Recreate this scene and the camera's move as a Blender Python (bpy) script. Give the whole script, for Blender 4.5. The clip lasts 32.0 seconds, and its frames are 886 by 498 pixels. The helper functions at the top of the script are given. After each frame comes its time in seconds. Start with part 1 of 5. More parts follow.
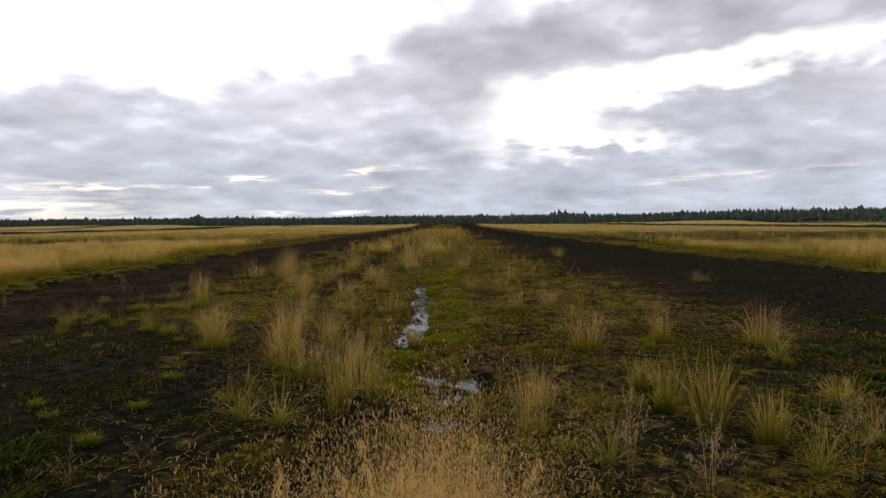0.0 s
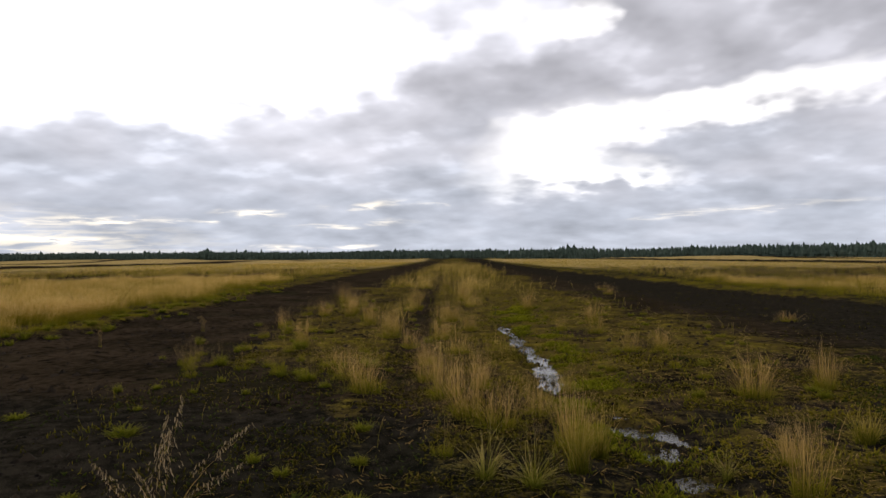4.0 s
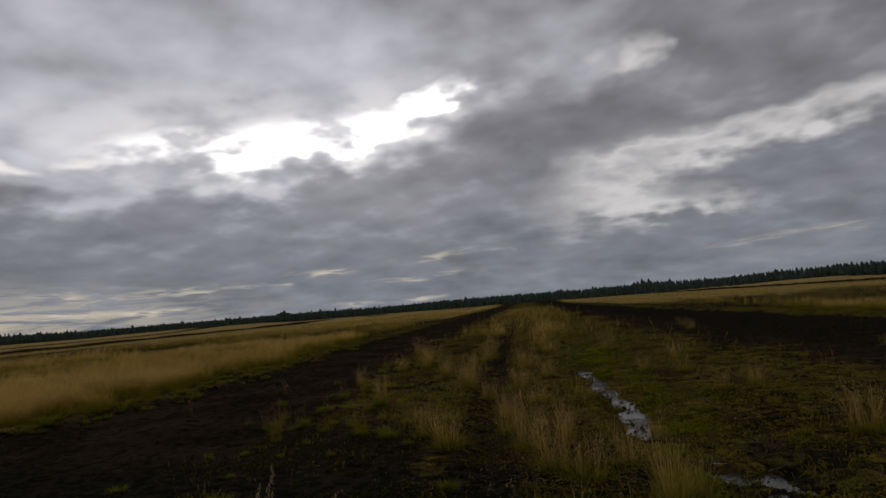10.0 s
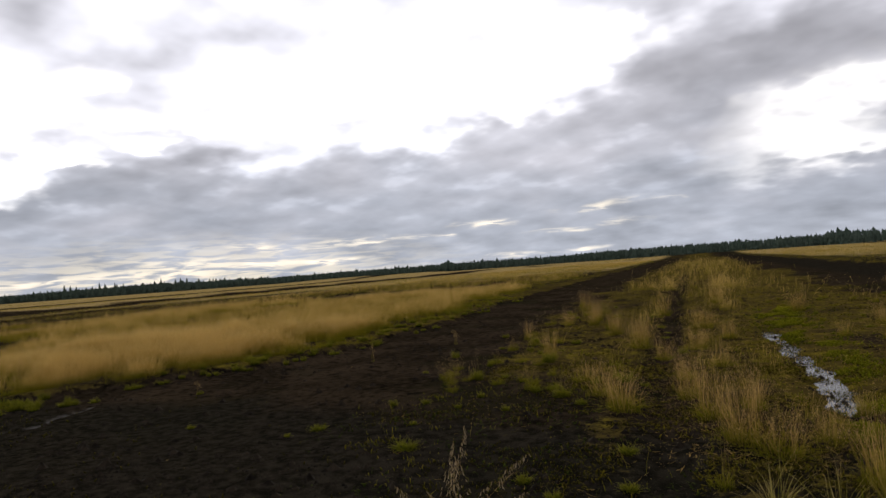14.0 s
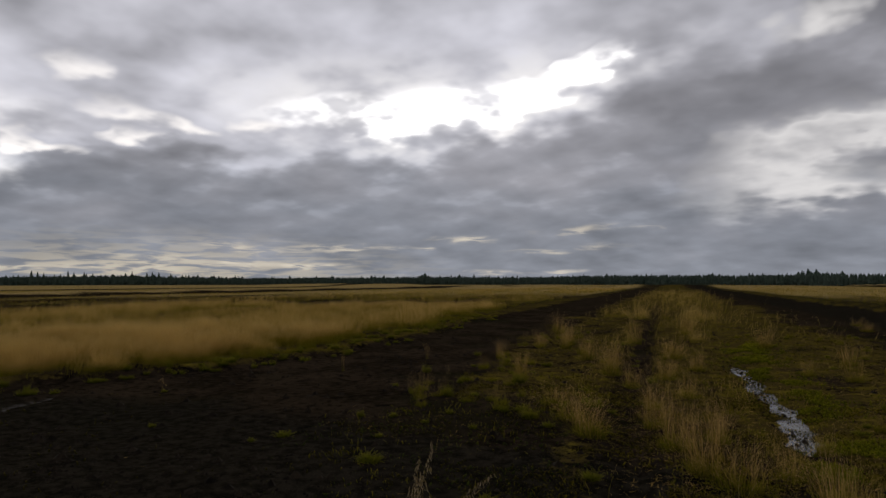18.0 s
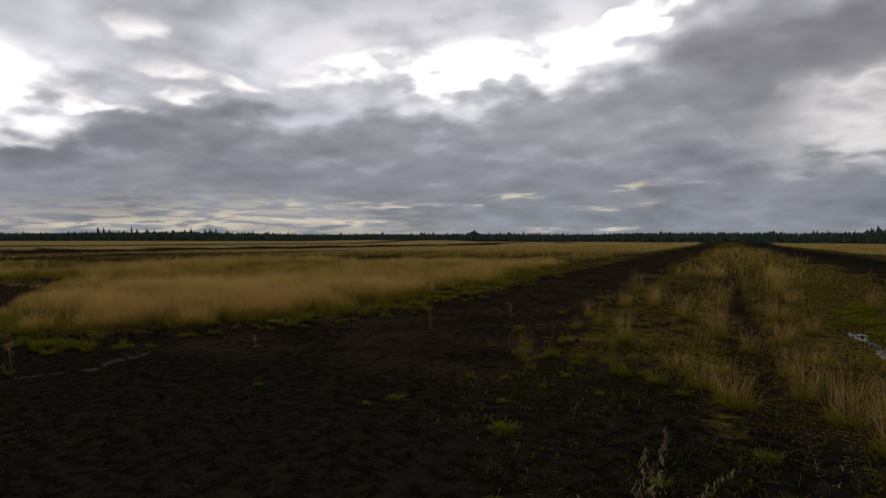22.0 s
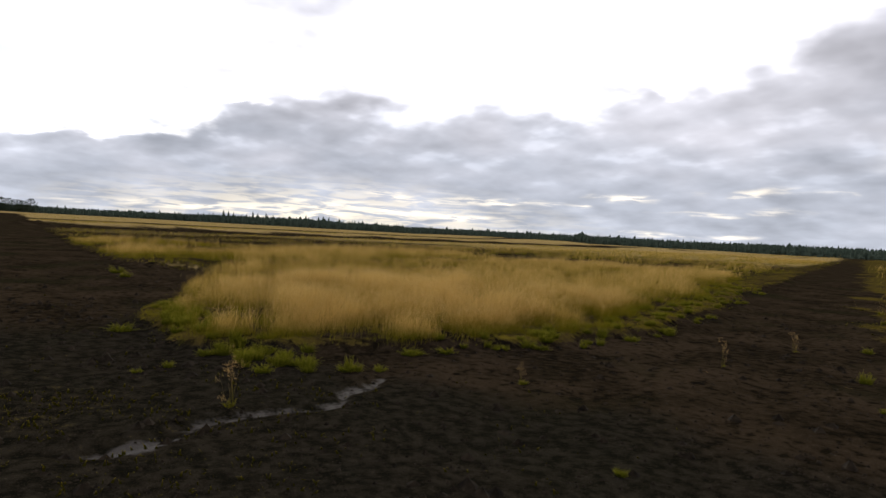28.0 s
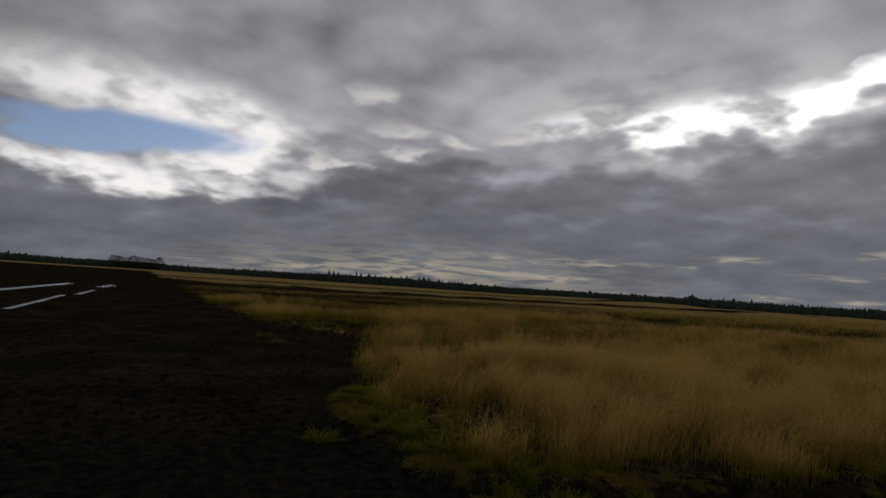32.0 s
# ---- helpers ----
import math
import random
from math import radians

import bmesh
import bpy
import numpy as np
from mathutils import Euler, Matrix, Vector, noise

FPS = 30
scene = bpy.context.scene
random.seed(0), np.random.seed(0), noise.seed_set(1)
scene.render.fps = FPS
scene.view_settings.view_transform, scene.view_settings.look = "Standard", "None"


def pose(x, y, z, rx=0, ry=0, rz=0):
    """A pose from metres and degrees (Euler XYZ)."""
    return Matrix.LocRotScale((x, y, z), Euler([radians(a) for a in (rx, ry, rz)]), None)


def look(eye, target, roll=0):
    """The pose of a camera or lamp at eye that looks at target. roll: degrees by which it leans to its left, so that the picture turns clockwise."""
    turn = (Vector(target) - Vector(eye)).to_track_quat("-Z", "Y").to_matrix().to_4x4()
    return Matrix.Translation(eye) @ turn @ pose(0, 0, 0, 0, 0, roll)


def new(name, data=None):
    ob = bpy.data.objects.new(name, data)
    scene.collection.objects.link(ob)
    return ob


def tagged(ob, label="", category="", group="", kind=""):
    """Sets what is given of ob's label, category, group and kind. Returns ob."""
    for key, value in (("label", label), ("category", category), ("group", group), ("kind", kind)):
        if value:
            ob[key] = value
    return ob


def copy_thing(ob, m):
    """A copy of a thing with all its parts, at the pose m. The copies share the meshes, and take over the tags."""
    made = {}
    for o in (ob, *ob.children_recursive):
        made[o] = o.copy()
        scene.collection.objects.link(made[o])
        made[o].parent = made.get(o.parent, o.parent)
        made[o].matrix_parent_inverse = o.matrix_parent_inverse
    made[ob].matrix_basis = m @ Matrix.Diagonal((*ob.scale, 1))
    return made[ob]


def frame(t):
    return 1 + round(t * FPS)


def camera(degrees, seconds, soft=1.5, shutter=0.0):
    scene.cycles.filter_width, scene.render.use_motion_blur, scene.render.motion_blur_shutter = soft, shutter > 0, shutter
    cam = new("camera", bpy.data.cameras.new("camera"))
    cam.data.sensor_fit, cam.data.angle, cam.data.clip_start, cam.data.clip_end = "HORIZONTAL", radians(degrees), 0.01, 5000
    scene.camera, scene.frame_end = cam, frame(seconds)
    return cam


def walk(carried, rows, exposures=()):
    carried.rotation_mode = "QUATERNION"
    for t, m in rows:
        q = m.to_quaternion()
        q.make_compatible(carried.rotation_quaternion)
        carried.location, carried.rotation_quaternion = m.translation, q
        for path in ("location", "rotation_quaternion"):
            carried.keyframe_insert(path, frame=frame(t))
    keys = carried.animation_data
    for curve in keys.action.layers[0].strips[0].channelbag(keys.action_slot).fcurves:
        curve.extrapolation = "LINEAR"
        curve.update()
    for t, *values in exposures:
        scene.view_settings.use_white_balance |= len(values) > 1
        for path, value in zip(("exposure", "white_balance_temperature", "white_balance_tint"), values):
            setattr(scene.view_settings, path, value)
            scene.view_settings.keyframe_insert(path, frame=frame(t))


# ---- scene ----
cam = camera(70.3, 32.0)
PATH = [
    (0, (2.508, 0.949, 1.442), (2.043, 2.892, 1.358), -0.5),
    (0.5, (2.251, 0.907, 1.458), (1.93, 2.881, 1.444), -0.7),
    (1, (1.986, 0.906, 1.481), (1.683, 2.883, 1.478), -3.5),
    (1.5, (1.675, 0.887, 1.499), (1.249, 2.841, 1.512), -0.8),
    (2, (1.383, 0.878, 1.508), (0.976, 2.836, 1.515), -0.5),
    (2.5, (1.074, 0.927, 1.525), (0.62, 2.875, 1.522), -0.7),
    (4.5, (0.77, 0.694, 1.544), (0.263, 2.628, 1.58), -0.2),
    (5, (0.728, 0.741, 1.527), (0.158, 2.658, 1.567), -0.6),
    (5.5, (0.709, 0.763, 1.543), (0.111, 2.671, 1.581), -1.5),
    (6, (0.74, 0.755, 1.564), (0.166, 2.669, 1.643), -2.7),
    (6.5, (0.77, 0.746, 1.565), (0.227, 2.669, 1.66), -3.8),
    (7, (0.803, 0.731, 1.571), (0.252, 2.651, 1.669), -4.7),
    (7.5, (0.807, 0.737, 1.581), (0.254, 2.654, 1.713), -5.1),
    (8, (0.818, 0.716, 1.582), (0.274, 2.634, 1.741), -5.2),
    (8.5, (0.821, 0.701, 1.588), (0.303, 2.625, 1.757), -4.9),
    (9, (0.806, 0.685, 1.591), (0.264, 2.603, 1.756), -4.7),
    (9.5, (0.803, 0.68, 1.587), (0.174, 2.57, 1.762), -4.7),
    (10, (0.779, 0.722, 1.583), (0.098, 2.593, 1.768), -4.7),
    (10.5, (0.798, 0.679, 1.589), (0.086, 2.54, 1.768), -3.8),
    (11, (0.778, 0.641, 1.598), (0.028, 2.489, 1.753), -1.2),
    (11.5, (0.769, 0.63, 1.629), (-0.049, 2.454, 1.672), 1.3),
    (12, (0.748, 0.696, 1.643), (-0.125, 2.495, 1.606), 0.6),
    (12.5, (0.705, 0.699, 1.661), (-0.284, 2.437, 1.638), -1.1),
    (13, (0.68, 0.697, 1.679), (-0.386, 2.389, 1.695), -2.4),
    (13.5, (0.697, 0.655, 1.69), (-0.407, 2.321, 1.746), -4.0),
    (14, (0.681, 0.648, 1.706), (-0.463, 2.288, 1.773), -4.2),
    (14.5, (0.714, 0.589, 1.726), (-0.437, 2.221, 1.827), -3.3),
    (16.5, (0.71, 0.605, 1.717), (-0.371, 2.283, 1.844), -0.5),
    (17, (0.691, 0.599, 1.732), (-0.38, 2.285, 1.834), 0.1),
    (17.5, (0.678, 0.643, 1.722), (-0.414, 2.315, 1.826), -0.0),
    (18, (0.68, 0.625, 1.715), (-0.404, 2.302, 1.823), -0.1),
    (18.5, (0.673, 0.615, 1.719), (-0.411, 2.292, 1.821), -0.1),
    (19, (0.661, 0.609, 1.719), (-0.439, 2.276, 1.826), 0.1),
    (19.5, (0.659, 0.58, 1.729), (-0.452, 2.239, 1.848), 0.5),
    (20, (0.635, 0.577, 1.718), (-0.464, 2.243, 1.845), 1.1),
    (20.5, (0.483, 0.585, 1.693), (-0.578, 2.276, 1.807), 1.8),
    (21, (0.305, 0.654, 1.691), (-0.781, 2.326, 1.846), -2.0),
    (21.5, (-0.008, 0.633, 1.68), (-1.18, 2.253, 1.736), -0.1),
    (22, (-0.327, 0.7, 1.684), (-1.539, 2.291, 1.655), 0.1),
    (22.5, (-0.59, 0.801, 1.712), (-1.779, 2.409, 1.696), -0.5),
    (23, (-0.951, 0.72, 1.708), (-2.177, 2.3, 1.724), 1.6),
    (23.5, (-1.21, 0.77, 1.7), (-2.446, 2.342, 1.702), 1.5),
    (24, (-1.46, 0.834, 1.723), (-2.68, 2.418, 1.771), -0.8),
    (24.5, (-1.748, 0.852, 1.736), (-3.011, 2.402, 1.784), 0.2),
    (26.5, (-2.984, 1.034, 1.637), (-4.233, 2.594, 1.703), 1.2),
    (27, (-3.356, 1.092, 1.656), (-4.734, 2.541, 1.662), 1.0),
    (27.5, (-3.801, 1.152, 1.603), (-5.258, 2.523, 1.578), 1.5),
    (28, (-4.153, 1.188, 1.619), (-5.606, 2.562, 1.571), 3.2),
    (28.5, (-4.51, 1.261, 1.657), (-5.972, 2.626, 1.653), 1.9),
    (29, (-4.924, 1.263, 1.683), (-6.515, 2.471, 1.78), -3.3),
    (29.5, (-5.256, 1.354, 1.695), (-6.822, 2.578, 1.914), -3.4),
    (30, (-6.059, 1.385, 1.628), (-7.675, 2.533, 1.892), 0.7),
    (30.5, (-6.73, 1.473, 1.6), (-8.271, 2.732, 1.81), 2.3),
    (31, (-7.07, 1.476, 1.541), (-8.581, 2.767, 1.762), -0.3),
    (31.5, (-7.693, 1.501, 1.515), (-9.282, 2.699, 1.717), 2.8),
    (32, (-7.984, 1.421, 1.538), (-9.635, 2.544, 1.662), 3.9),
]

EXPOSURES = [(0, 0.22), (4.3, 0.22), (5, 0.02), (5.6, 0.22), (6, 0.3), (6.5, 0.07), (7, -0.44), (7.5, -0.8), (8, -1.0), (8.5, -1.15), (9, -1.2), (11, -1.4), (11.5, -1.35), (11.8, -0.24),
             (12, 0.22), (12.5, 0.62), (13, 0.47), (13.5, 0.27), (14, -0.09), (14.5, -0.67), (16.5, -1.15), (18, -1.05), (20.5, -1.15), (21.5, -1.2), (22, -1.0), (22.5, -0.18), (23, 0.22), (24.5, 0.32),
             (26.5, -0.31), (27, -0.18), (27.6, 0.12), (28, 0.17), (29.2, 0.22), (29.5, -0.05), (29.8, -0.5), (30.1, -0.88), (30.5, -1.4), (31, -1.95), (32, -1.9)]
walk(cam, [(t, look(eye, target, roll)) for t, eye, target, roll in PATH], EXPOSURES)

# ---- sky and sun ----
SUN_AZ, SUN_EL = 33.6, 15.7      # degrees to the left of +y, and above the horizon


class Nodes:
    """Short forms for building a node tree."""

    def __init__(self, tree):
        self.tree = tree
        tree.nodes.clear()

    def add(self, kind, **values):
        n = self.tree.nodes.new(kind)
        for key, value in values.items():
            setattr(n, key, value)
        return n

    def link(self, a, b):
        self.tree.links.new(a, b)

    def put(self, value, socket):
        if isinstance(value, bpy.types.NodeSocket):
            self.link(value, socket)
        else:
            socket.default_value = value

    def math(self, op, a, b=0.0, c=0.0):
        n = self.add("ShaderNodeMath", operation=op)
        for value, socket in zip((a, b, c), n.inputs):
            self.put(value, socket)
        return n.outputs[0]

    def ramp(self, value, lo, hi, to_lo=0.0, to_hi=1.0):
        n = self.add("ShaderNodeMapRange", interpolation_type="SMOOTHSTEP", clamp=True)
        for v, socket in zip((value, lo, hi, to_lo, to_hi), n.inputs):
            self.put(v, socket)
        return n.outputs[0]

    def mix(self, f, a, b):
        n = self.add("ShaderNodeMix", data_type="RGBA")
        self.put(f, n.inputs[0])
        for value, socket in ((a, n.inputs[6]), (b, n.inputs[7])):
            self.put(value if isinstance(value, bpy.types.NodeSocket) else (*value, 1.0), socket)
        return n.outputs[2]

    def noise(self, vector, scale, detail=4.0, rough=0.55, distortion=0.0):
        n = self.add("ShaderNodeTexNoise")
        if vector is not None:
            self.link(vector, n.inputs["Vector"])
        n.inputs["Scale"].default_value, n.inputs["Detail"].default_value = scale, detail
        n.inputs["Roughness"].default_value, n.inputs["Distortion"].default_value = rough, distortion
        return n.outputs[0]

    def combine(self, x, y, z):
        n = self.add("ShaderNodeCombineXYZ")
        for value, socket in zip((x, y, z), n.inputs):
            self.put(value, socket)
        return n.outputs[0]


def build_world():
    world = bpy.data.worlds.new("overcast_sky")
    scene.world = world
    world.use_nodes = True
    k = Nodes(world.node_tree)
    co = k.add("ShaderNodeTexCoord").outputs["Generated"]
    sep = k.add("ShaderNodeSeparateXYZ")
    k.link(co, sep.inputs[0])
    x, y, z = sep.outputs
    az = k.math("MULTIPLY", k.math("ARCTAN2", k.math("MULTIPLY", x, -1.0), y), 57.296)
    el = k.math("MULTIPLY", k.math("ARCSINE", z), 57.296)

    def total(values):
        out = values[0]
        for value in values[1:]:
            out = k.math("ADD", out, value)
        return out

    def signed(value, amount):
        """Noise from 0..1 turned into about -amount..amount."""
        return k.math("MULTIPLY", k.math("SUBTRACT", value, 0.5), amount * 2.0)

    # cloud sheet seen in perspective: patterns flatten towards the horizon
    den = k.math("ADD", k.math("MAXIMUM", z, 0.0), 0.26)
    px, py = k.math("DIVIDE", x, den), k.math("DIVIDE", y, den)
    broad = k.noise(k.combine(px, py, 0.0), 1.7, 2.0, 0.5, 0.0)
    lumps = k.noise(k.combine(px, py, 3.1), 3.9, 3.2, 0.46, 0.0)
    tufts = k.noise(k.combine(px, py, 7.7), 10.0, 2.5, 0.45, 0.0)
    curls = k.noise(k.combine(x, y, k.math("MULTIPLY", z, 1.7)), 14.0, 2.5, 0.45, 0.0)
    # relief of the heaps: brighter on the sides turned to the sun
    sx, sy = -0.07 * math.sin(radians(SUN_AZ)), 0.07 * math.cos(radians(SUN_AZ))
    beyond = k.noise(k.combine(k.math("ADD", px, sx), k.math("ADD", py, sy), 3.1), 3.9, 3.2, 0.46, 0.0)
    relief = k.math("MULTIPLY", k.math("SUBTRACT", lumps, beyond), k.ramp(el, 2, 12, 0.05, 0.32))
    elw = total([el, signed(lumps, 2.2), signed(tufts, 0.8), signed(curls, 1.0)])
    azw = total([az, signed(curls, 4.0), signed(tufts, 2.0)])
    eln = k.math("ADD", el, signed(curls, 0.35))

    def blob(a, e, ra, re, tilt=0.0, soft=0.55, u_from=None, v_from=None):
        u, v = k.math("SUBTRACT", azw if u_from is None else u_from, a), k.math("SUBTRACT", elw if v_from is None else v_from, e)
        c, s = math.cos(radians(tilt)), math.sin(radians(tilt))
        p = k.math("ADD", k.math("MULTIPLY", u, c / ra), k.math("MULTIPLY", v, s / ra))
        q = k.math("ADD", k.math("MULTIPLY", u, -s / re), k.math("MULTIPLY", v, c / re))
        d = k.math("SQRT", k.math("ADD", k.math("MULTIPLY", p, p), k.math("MULTIPLY", q, q)))
        return k.ramp(d, 1.0 + soft, 1.0 - soft)

    def any_of(values):
        return k.math("MINIMUM", total(values), 1.0)

    # the top edge of the dark lower deck climbs towards the right, with two dips
    top = total([k.ramp(az, 76, 62, 6.1, 10.9), k.ramp(az, 36, 27, 0.0, 2.4), k.ramp(az, 22, 14.5, 0.0, 4.6), k.ramp(az, 6, -4, 0.0, 9.0),
                 k.math("MULTIPLY", blob(49, 10, 2.6, 9, 0, 0.9, az, el), -1.3), k.math("MULTIPLY", blob(34.5, 11, 2.0, 9, 0, 0.9, az, el), -0.7)])
    above = k.math("SUBTRACT", elw, top)
    lower = k.ramp(above, k.ramp(az, 14, 30, 2.6, 1.1), k.ramp(az, 14, 30, -1.6, -0.7))
    rim = k.math("MULTIPLY", k.ramp(above, -1.6, -0.2), lower)
    # dark lower deck: bluish grey, darkest high on the right, paler near the horizon
    deck = total([k.ramp(el, 8, 17, 0.57, 0.51), signed(lumps, 0.16), signed(broad, 0.24), signed(tufts, 0.08), signed(curls, 0.06), relief, k.math("MULTIPLY", rim, 0.06), k.ramp(az, 30, 10, 0.0, 0.01)])
    deck = k.math("ADD", deck, k.math("MULTIPLY", k.ramp(k.math("ADD", lumps, signed(tufts, 0.25)), 0.55, 0.72), k.ramp(el, 3, 8, 0.02, 0.09)))
    # light upper deck round the sun, fading to grey overhead and to the far left
    high = k.math("MULTIPLY", blob(43, 17, 40, 13, 0, 0.55, az, el), 0.52)
    sheet = total([high, k.ramp(az, 62, 80, 0.58, 0.82), signed(lumps, 0.62), signed(broad, 0.34), signed(tufts, 0.24), signed(curls, 0.12), relief])
    glow = blob(SUN_AZ, SUN_EL, 17, 8, 0, 0.95, az, el)
    tone = k.math("ADD", k.math("ADD", k.math("MULTIPLY", deck, lower), k.math("MULTIPLY", sheet, k.math("SUBTRACT", 1.0, lower))), k.math("MULTIPLY", glow, 0.17))
    tone = k.math("MAXIMUM", tone, 0.28)
    # openings: the bright one before the sun, a paler one further right, small ones between
    sun_hole = any_of([blob(39.5, 14.7, 6.0, 1.2, 3, 0.98), blob(33.5, 15.3, 4.0, 1.6, 0, 0.98), blob(27.0, 16.4, 4.6, 1.1, -14, 0.98), blob(21.0, 18.6, 3.0, 0.7, -16, 0.95)])
    halo = any_of([blob(37.5, 15.4, 12, 3.6, 3, 0.8), blob(25, 17.2, 10, 2.8, -14, 0.8)])
    patches = any_of([blob(63.3, 16.6, 2.2, 0.7, 0, 0.7), blob(58.5, 13.4, 4.0, 0.55, 8, 0.7), blob(67.8, 10.9, 2.4, 0.45, 0, 0.7), blob(59.7, 11.9, 1.8, 0.4, 0, 0.7), blob(49.5, 13.6, 2.2, 0.6, 0, 0.7)])
    pale = any_of([blob(4.2, 9.3, 5.0, 2.5, -14, 0.98), blob(1.2, 11.6, 4.6, 1.3, -6, 0.95), blob(0.2, 7.2, 4.4, 0.8, 0, 0.95), blob(-9, 12.4, 10, 0.8, -1, 0.98), blob(1.8, 20.4, 2.0, 0.7, -8, 0.98), blob(-16, 13.6, 7, 0.8, -4, 0.98)])
    heaped = any_of([blob(75.0, 11.2, 5.0, 2.4, 16, 0.9), blob(82, 14.0, 10, 1.9, 3, 0.9), blob(84, 7.7, 10, 1.1, 3, 0.6), blob(77.5, 9.2, 3.2, 0.8, 0, 0.6)])
    blue = any_of([blob(83.5, 10.8, 8.8, 1.5, -3, 0.35, azw, eln), blob(88.5, 9.6, 4.0, 0.8, 0, 0.4, azw, eln), blob(34.2, 15.9, 1.5, 0.28, -4, 0.6, az, eln)])
    streaks = any_of([blob(a, e, ra, re, tilt, 0.85, azw, eln) for a, e, ra, re, tilt in (
        (61, 1.3, 6.5, 0.36, 0), (54, 1.9, 5.5, 0.38, 3), (50.2, 3.0, 2.6, 0.30, 8), (43, 3.15, 3.2, 0.28, -3), (31, 3.95, 2.2, 0.28, 0), (19.6, 4.65, 2.8, 0.36, -4), (18, 3.1, 2.0, 0.28, 0),
        (24.5, 2.8, 2.2, 0.16, 0), (29.5, 1.0, 2.0, 0.18, 0), (22.5, 1.0, 2.4, 0.16, 0), (45, 1.6, 4.0, 0.18, 0), (37, 3.2, 1.8, 0.14, 0), (72, 1.1, 5.0, 0.18, 0), (-11, 3.7, 6.0, 0.22, -3))])
    # each streak frays into thin wisps
    wisps = k.noise(k.combine(k.math("MULTIPLY", az, 0.32), k.math("MULTIPLY", el, 2.6), 0.0), 1.0, 3.0, 0.55, 0.6)
    streaks = k.math("MULTIPLY", streaks, k.ramp(wisps, 0.40, 0.64, 0.06, 1.0))

    def scaled(colour, by):
        n = k.add("ShaderNodeVectorMath", operation="SCALE")
        k.link(colour, n.inputs[0])
        k.put(by, n.inputs["Scale"])
        return n.outputs[0]

    def lit(mask, lo, hi, least):
        """An opening, broken up by the tufts that drift through it."""
        return k.math("MULTIPLY", mask, k.ramp(k.math("ADD", k.math("MULTIPLY", k.math("ADD", lumps, tufts), 0.5), signed(curls, 0.2)), lo, hi, least, 1.0))

    grey = k.mix(k.ramp(k.math("ADD", k.math("MULTIPLY", el, 0.05), broad), 0.55, 1.25), (0.84, 0.892, 1.03), (0.935, 0.93, 1.025))
    cloud = scaled(grey, tone)
    cloud = k.mix(k.math("MULTIPLY", k.math("MULTIPLY", lit(halo, 0.36, 0.60, 0.15), k.ramp(lumps, 0.38, 0.60, 0.2, 1.0)), k.math("SUBTRACT", 1.0, lower)), cloud, (1.9, 1.85, 1.85))
    cloud = k.mix(k.math("MULTIPLY", blob(57, 0.4, 15, 2.6, 0, 0.9, azw, eln), k.ramp(wisps, 0.38, 0.60, 0.0, 0.75)), cloud, (1.15, 1.02, 0.80))
    cloud = k.mix(k.math("MULTIPLY", k.math("MULTIPLY", streaks, k.ramp(curls, 0.36, 0.60, 0.35, 1.0)), 0.9), cloud, (1.55, 1.38, 1.12))
    cloud = k.mix(lit(patches, 0.34, 0.60, 0.15), cloud, (2.2, 2.1, 2.05))
    cloud = k.mix(lit(pale, 0.30, 0.66, 0.45), cloud, (1.50, 1.46, 1.46))
    cloud = k.mix(lit(heaped, 0.34, 0.58, 0.35), cloud, (3.4, 3.3, 3.25))
    cloud = k.mix(lit(sun_hole, 0.38, 0.64, 0.10), cloud, (7.0, 6.8, 6.6))
    sky = k.add("ShaderNodeTexSky", sky_type="NISHITA", sun_disc=False, sun_elevation=radians(SUN_EL), sun_rotation=radians(-SUN_AZ))
    tint = k.add("ShaderNodeVectorMath", operation="MULTIPLY")
    k.link(sky.outputs[0], tint.inputs[0])
    tint.inputs[1].default_value = (0.24, 0.255, 0.34)
    cloud = k.mix(blue, cloud, tint.outputs[0])
    back = k.add("ShaderNodeBackground")
    k.link(cloud, back.inputs[0])
    back.inputs[1].default_value = 1.0
    k.link(back.outputs[0], k.add("ShaderNodeOutputWorld").inputs[0])


build_world()
sun = new("sun", bpy.data.lights.new("sun", "SUN"))
sun.data.energy, sun.data.angle, sun.data.color = 1.2, radians(14), (1.0, 0.92, 0.80)
_a, _e = radians(SUN_AZ), radians(SUN_EL)
sun.matrix_world = look((0, 0, 0), (math.sin(_a) * math.cos(_e), -math.cos(_a) * math.cos(_e), -math.sin(_e)))
sun.location = (-60, 90, 40)


# ---- materials ----
def material(name):
    m = bpy.data.materials.new(name)
    m.use_nodes = True
    return m, Nodes(m.node_tree)


def finish(k, colour, rough, bump=None, strength=0.4, distance=0.02, specular=0.3):
    b = k.add("ShaderNodeBsdfPrincipled")
    k.put(colour, b.inputs["Base Color"])
    k.put(rough, b.inputs["Roughness"])
    b.inputs["Specular IOR Level"].default_value = specular
    if bump is not None:
        n = k.add("ShaderNodeBump")
        n.inputs["Strength"].default_value, n.inputs["Distance"].default_value = strength, distance
        k.link(bump, n.inputs["Height"])
        k.link(n.outputs[0], b.inputs["Normal"])
    k.link(b.outputs[0], k.add("ShaderNodeOutputMaterial").inputs[0])
    return b


